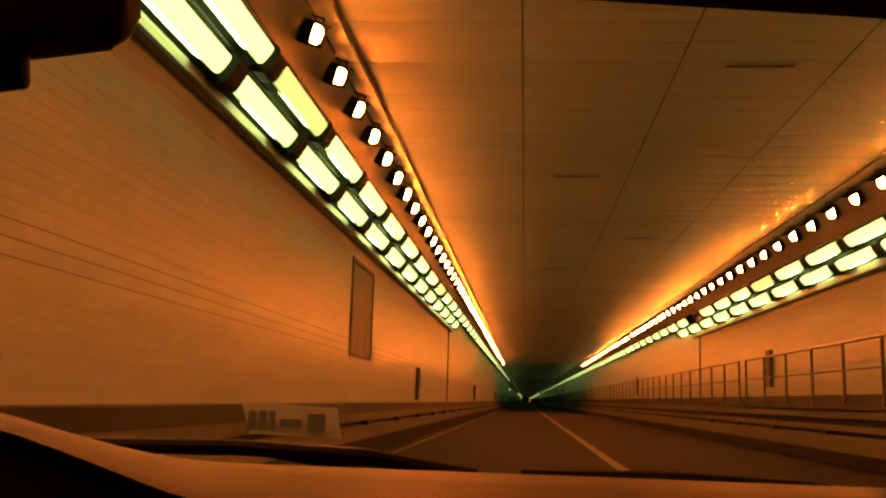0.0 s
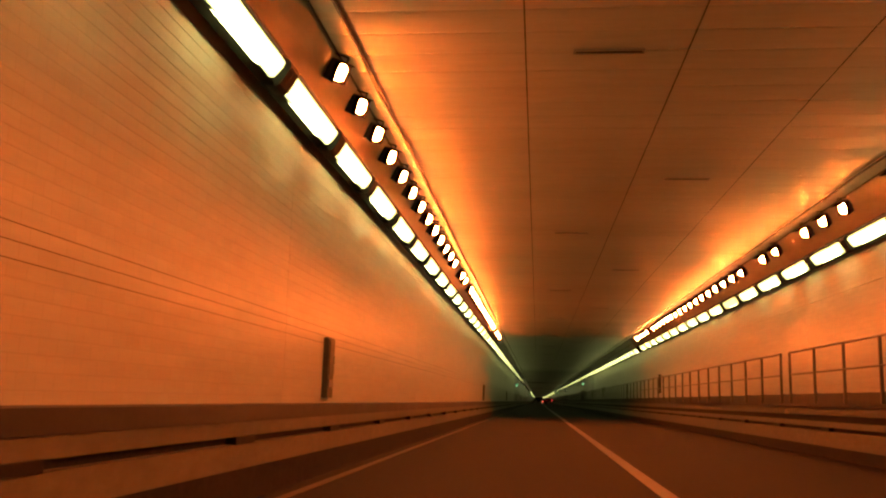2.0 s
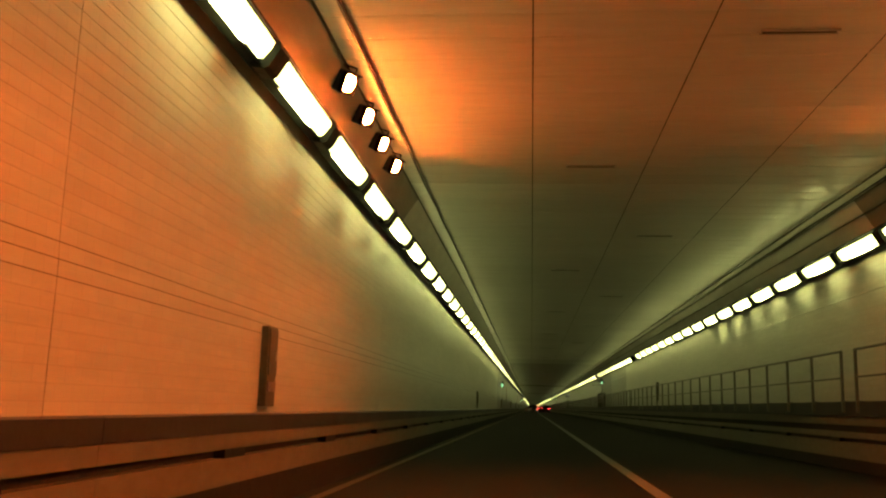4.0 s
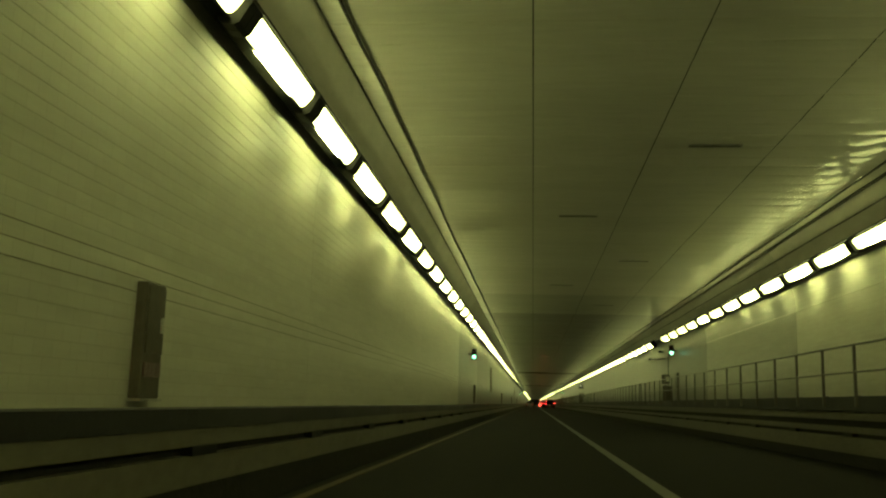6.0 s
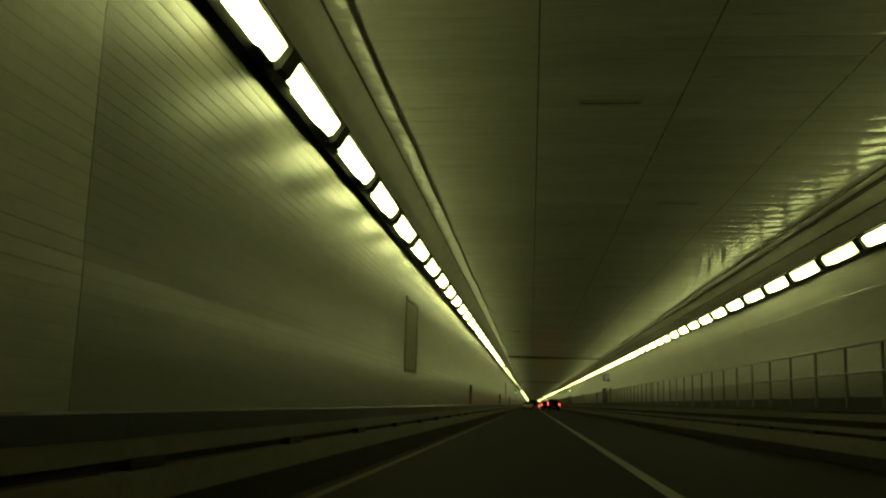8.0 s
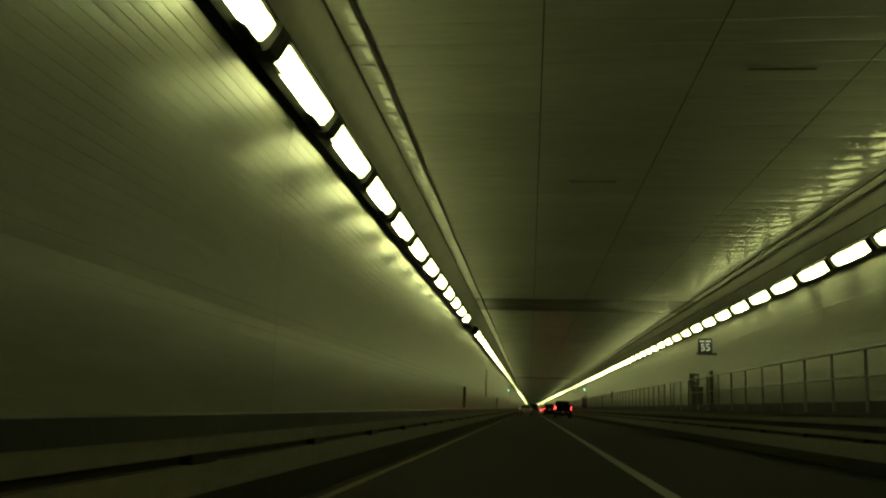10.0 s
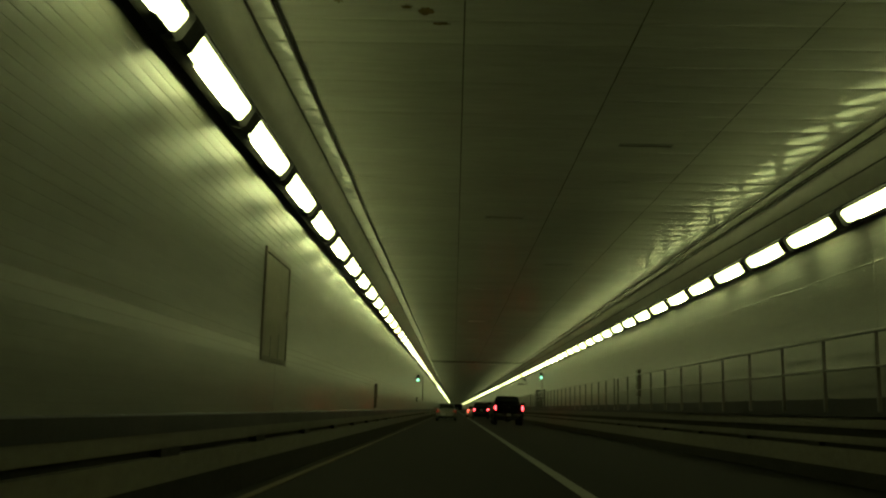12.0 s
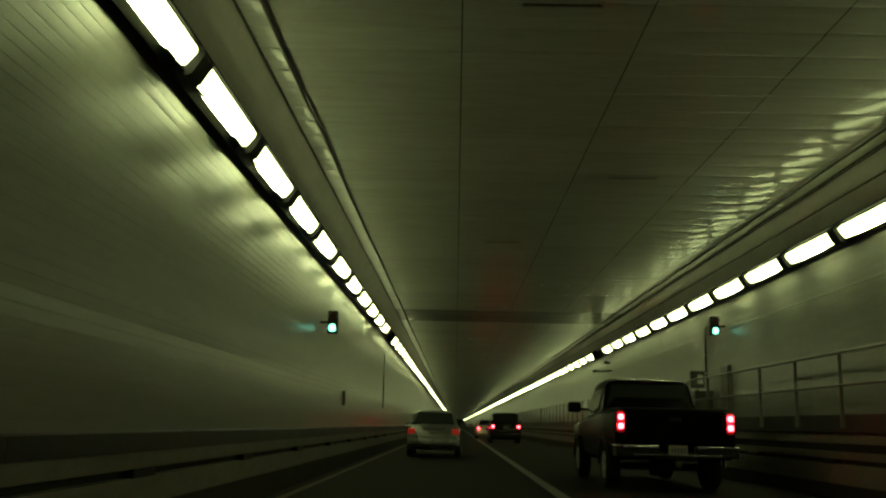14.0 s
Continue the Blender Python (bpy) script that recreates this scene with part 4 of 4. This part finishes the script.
# ---- the car that carries the camera, where the drive begins; its windscreen opening is clear ----
M_DASH = surface("tan_dashboard_vinyl", (0.026, 0.022, 0.014), 0.65, spec=0.15, vary=0.2, grain=40, stain=2, bump=0.002)
M_CABIN = surface("black_cabin_plastic", (0.006, 0.006, 0.0055), 0.6, spec=0.06, vary=0.3, grain=30, bump=0.001)
M_CARD = surface("printed_paper_card", (0.40, 0.40, 0.37), 0.8, spec=0.1, vary=0.2, grain=12, bump=0.0005)
M_INK = surface("grey_print", (0.17, 0.175, 0.20), 0.7, vary=0.2)
own = empty("car", "tan-trimmed passenger car at the start of the drive", "car")
CX = -2.15


def ease(t):
    t = max(0.0, min(1.0, t))
    return t * t * (3 - 2 * t)


def dash_far(x):
    return 0.944 + 0.071 * ease((-2.20 - x) / 0.45)


def dash_near(x):
    return 0.922 + 0.082 * ease((-2.02 - x) / 0.38)


bm = bmesh.new()
bf = bmesh.new()
prev = prevf = None
for i in range(35):
    x = -2.92 + 1.54 * i / 34
    f, n = dash_far(x), dash_near(x)
    cur = [bm.verts.new(p) for p in ((x, 1.60, f - 0.03), (x, 1.53, f), (x, 1.44, f * 0.7 + n * 0.3 + 0.002), (x, 1.34, f * 0.3 + n * 0.7 + 0.002), (x, 1.25, n + 0.002), (x, 1.23, n - 0.003), (x, 1.26, n - 0.03), (x, 1.60, n - 0.08))]
    curf = [bf.verts.new(p) for p in ((x, 1.245, n - 0.02), (x, 1.235, n - 0.06), (x, 1.26, 0.62), (x, 1.50, 0.50), (x, 1.50, n - 0.06))]
    if prev:
        for a, b, m in ((prev, cur, bm), (prevf, curf, bf)):
            for k in range(len(a)):
                m.faces.new((a[k], a[(k + 1) % len(a)], b[(k + 1) % len(a)], b[k]))
    else:
        bm.faces.new(cur)
        bf.faces.new(curf)
    prev, prevf = cur, curf
bm.faces.new(prev[::-1])
bf.faces.new(prevf[::-1])
part("dashboard_top", bm, M_DASH, own, "tan vinyl dashboard top", smooth=True)
part("dashboard_face", bf, M_CABIN, own, "black dashboard face")
part("cowl", slab(CX - 0.78, CX + 0.78, 1.60, 1.85, 0.83, 0.905, 0.01), M_CABIN, own)
for pts in (((-2.47, 1.74, 0.945), (-2.25, 1.73, 0.950), (-2.07, 1.73, 0.944), (-1.92, 1.74, 0.922)),
            ((-1.86, 1.70, 0.927), (-1.66, 1.69, 0.931), (-1.49, 1.69, 0.926), (-1.38, 1.70, 0.910))):
    w = part("wiper", tube(bmesh.new(), pts, 0.011, 8), M_CABIN, own)
    part("wiper_arm", tube(bmesh.new(), [pts[1], (pts[2][0], pts[2][1] + 0.03, pts[2][2] - 0.02), (pts[3][0], 1.80, 0.90)], 0.008, 6), M_CABIN, w)

# rear-view mirror
def rounded(x0, x1, z0, z1, r, n=6):
    """A rounded rectangle as an (x, z) outline."""
    pts = []
    for cx, cz, a0 in ((x1 - r, z1 - r, 0), (x0 + r, z1 - r, 90), (x0 + r, z0 + r, 180), (x1 - r, z0 + r, 270)):
        pts += [(cx + r * math.cos(radians(a0 + 90 * k / n)), cz + r * math.sin(radians(a0 + 90 * k / n))) for k in range(n + 1)]
    return pts


bm = prism(bmesh.new(), rounded(-2.38, -2.131, 1.240, 1.315, 0.022), 1.036, 1.062)
bmesh.ops.bevel(bm, geom=[e for e in bm.edges if abs(e.verts[0].co.y - e.verts[1].co.y) < 1e-6], offset=0.006, segments=2, affect="EDGES", profile=0.5)
mirror = part("rear_view_mirror", bm, M_CABIN, own, "black interior mirror", smooth=True)
mirror.matrix_basis = Matrix.Translation((-2.24, 1.05, 1.279)) @ Euler((0, radians(-7), 0)).to_matrix().to_4x4() @ Matrix.Translation((2.24, -1.05, -1.27))
part("stem", slab(-2.26, -2.22, 1.06, 1.12, 1.28, 1.40, 0.008), M_CABIN, mirror)
part("lever", slab(-2.250, -2.207, 1.040, 1.056, 1.214, 1.245, 0.006), M_CABIN, mirror)

# visor, roof edge and pillars
part("sun_visor", prism(bmesh.new(), [(-1.90, 1.262), (-1.62, 1.240), (-1.60, 1.262), (-1.88, 1.285)], 0.80, 0.98), M_CABIN, own)
part("roof", slab(CX - 0.60, CX + 0.60, -1.3, 0.95, 1.42, 1.45, 0.01), M_SILVER, own)
for s in (-1, 1):
    part("pillar", tube(bmesh.new(), [(CX + s * 0.62, 0.95, 1.42), (CX + s * 0.80, 1.72, 0.90)], 0.035, 8), M_CABIN, own)
    part("rear_pillar", tube(bmesh.new(), [(CX + s * 0.60, -1.3, 1.43), (CX + s * 0.72, -2.0, 0.90)], 0.045, 8), M_SILVER, own)
    part("body_side", slab(*sorted((CX + s * 0.79, CX + s * 0.88)), -2.3, 1.6, 0.25, 0.86, 0.03), M_SILVER, own, smooth=True)
    part("fender", slab(*sorted((CX + s * 0.60, CX + s * 0.88)), 1.6, 2.75, 0.35, 0.78, 0.05), M_SILVER, own, smooth=True)
for s in (-1, 1):
    for y in (-1.35, 2.1):
        w = wheel(s * 0.74, 0.0, 0.31, 0.2, own)
        w.location = (CX, y, 0)
part("floor_pan", slab(CX - 0.79, CX + 0.79, -2.3, 1.6, 0.22, 0.27), M_CABIN, own)
part("bonnet", slab(CX - 0.60, CX + 0.60, 1.86, 2.80, 0.70, 0.80, 0.03), M_SILVER, own, smooth=True)
part("front_bumper", slab(CX - 0.83, CX + 0.83, 2.72, 2.90, 0.28, 0.60, 0.05), M_SILVER, own, smooth=True)
part("rear_deck", slab(CX - 0.76, CX + 0.76, -2.75, -2.0, 0.30, 0.92, 0.05), M_SILVER, own, smooth=True)

# card lying against the windscreen on the dashboard
card = empty("paper_card", "worn printed paper card leaning on the dashboard", "card")
bm = bmesh.new()
q = [(-2.170, 1.475, 1.015), (-2.063, 1.480, 1.011), (-2.055, 1.470, 0.979), (-2.155, 1.465, 0.981)]
a = [bm.verts.new(p) for p in q]
b = [bm.verts.new((x, y + 0.0015, z)) for x, y, z in q]
for i in range(4):
    bm.faces.new((a[i], a[(i + 1) % 4], b[(i + 1) % 4], b[i]))
bm.faces.new(a)
bm.faces.new(b[::-1])
part("sheet", bm, M_CARD, card)
for x0, x1, z0, z1 in ((-2.158, -2.150, 0.985, 1.006), (-2.146, -2.138, 0.985, 1.006), (-2.134, -2.128, 0.986, 1.006), (-2.092, -2.072, 0.984, 1.004), (-2.122, -2.098, 0.990, 0.998)):
    part("print_bar", slab(x0, x1, 1.4655, 1.4675, z0, z1), M_INK, card)
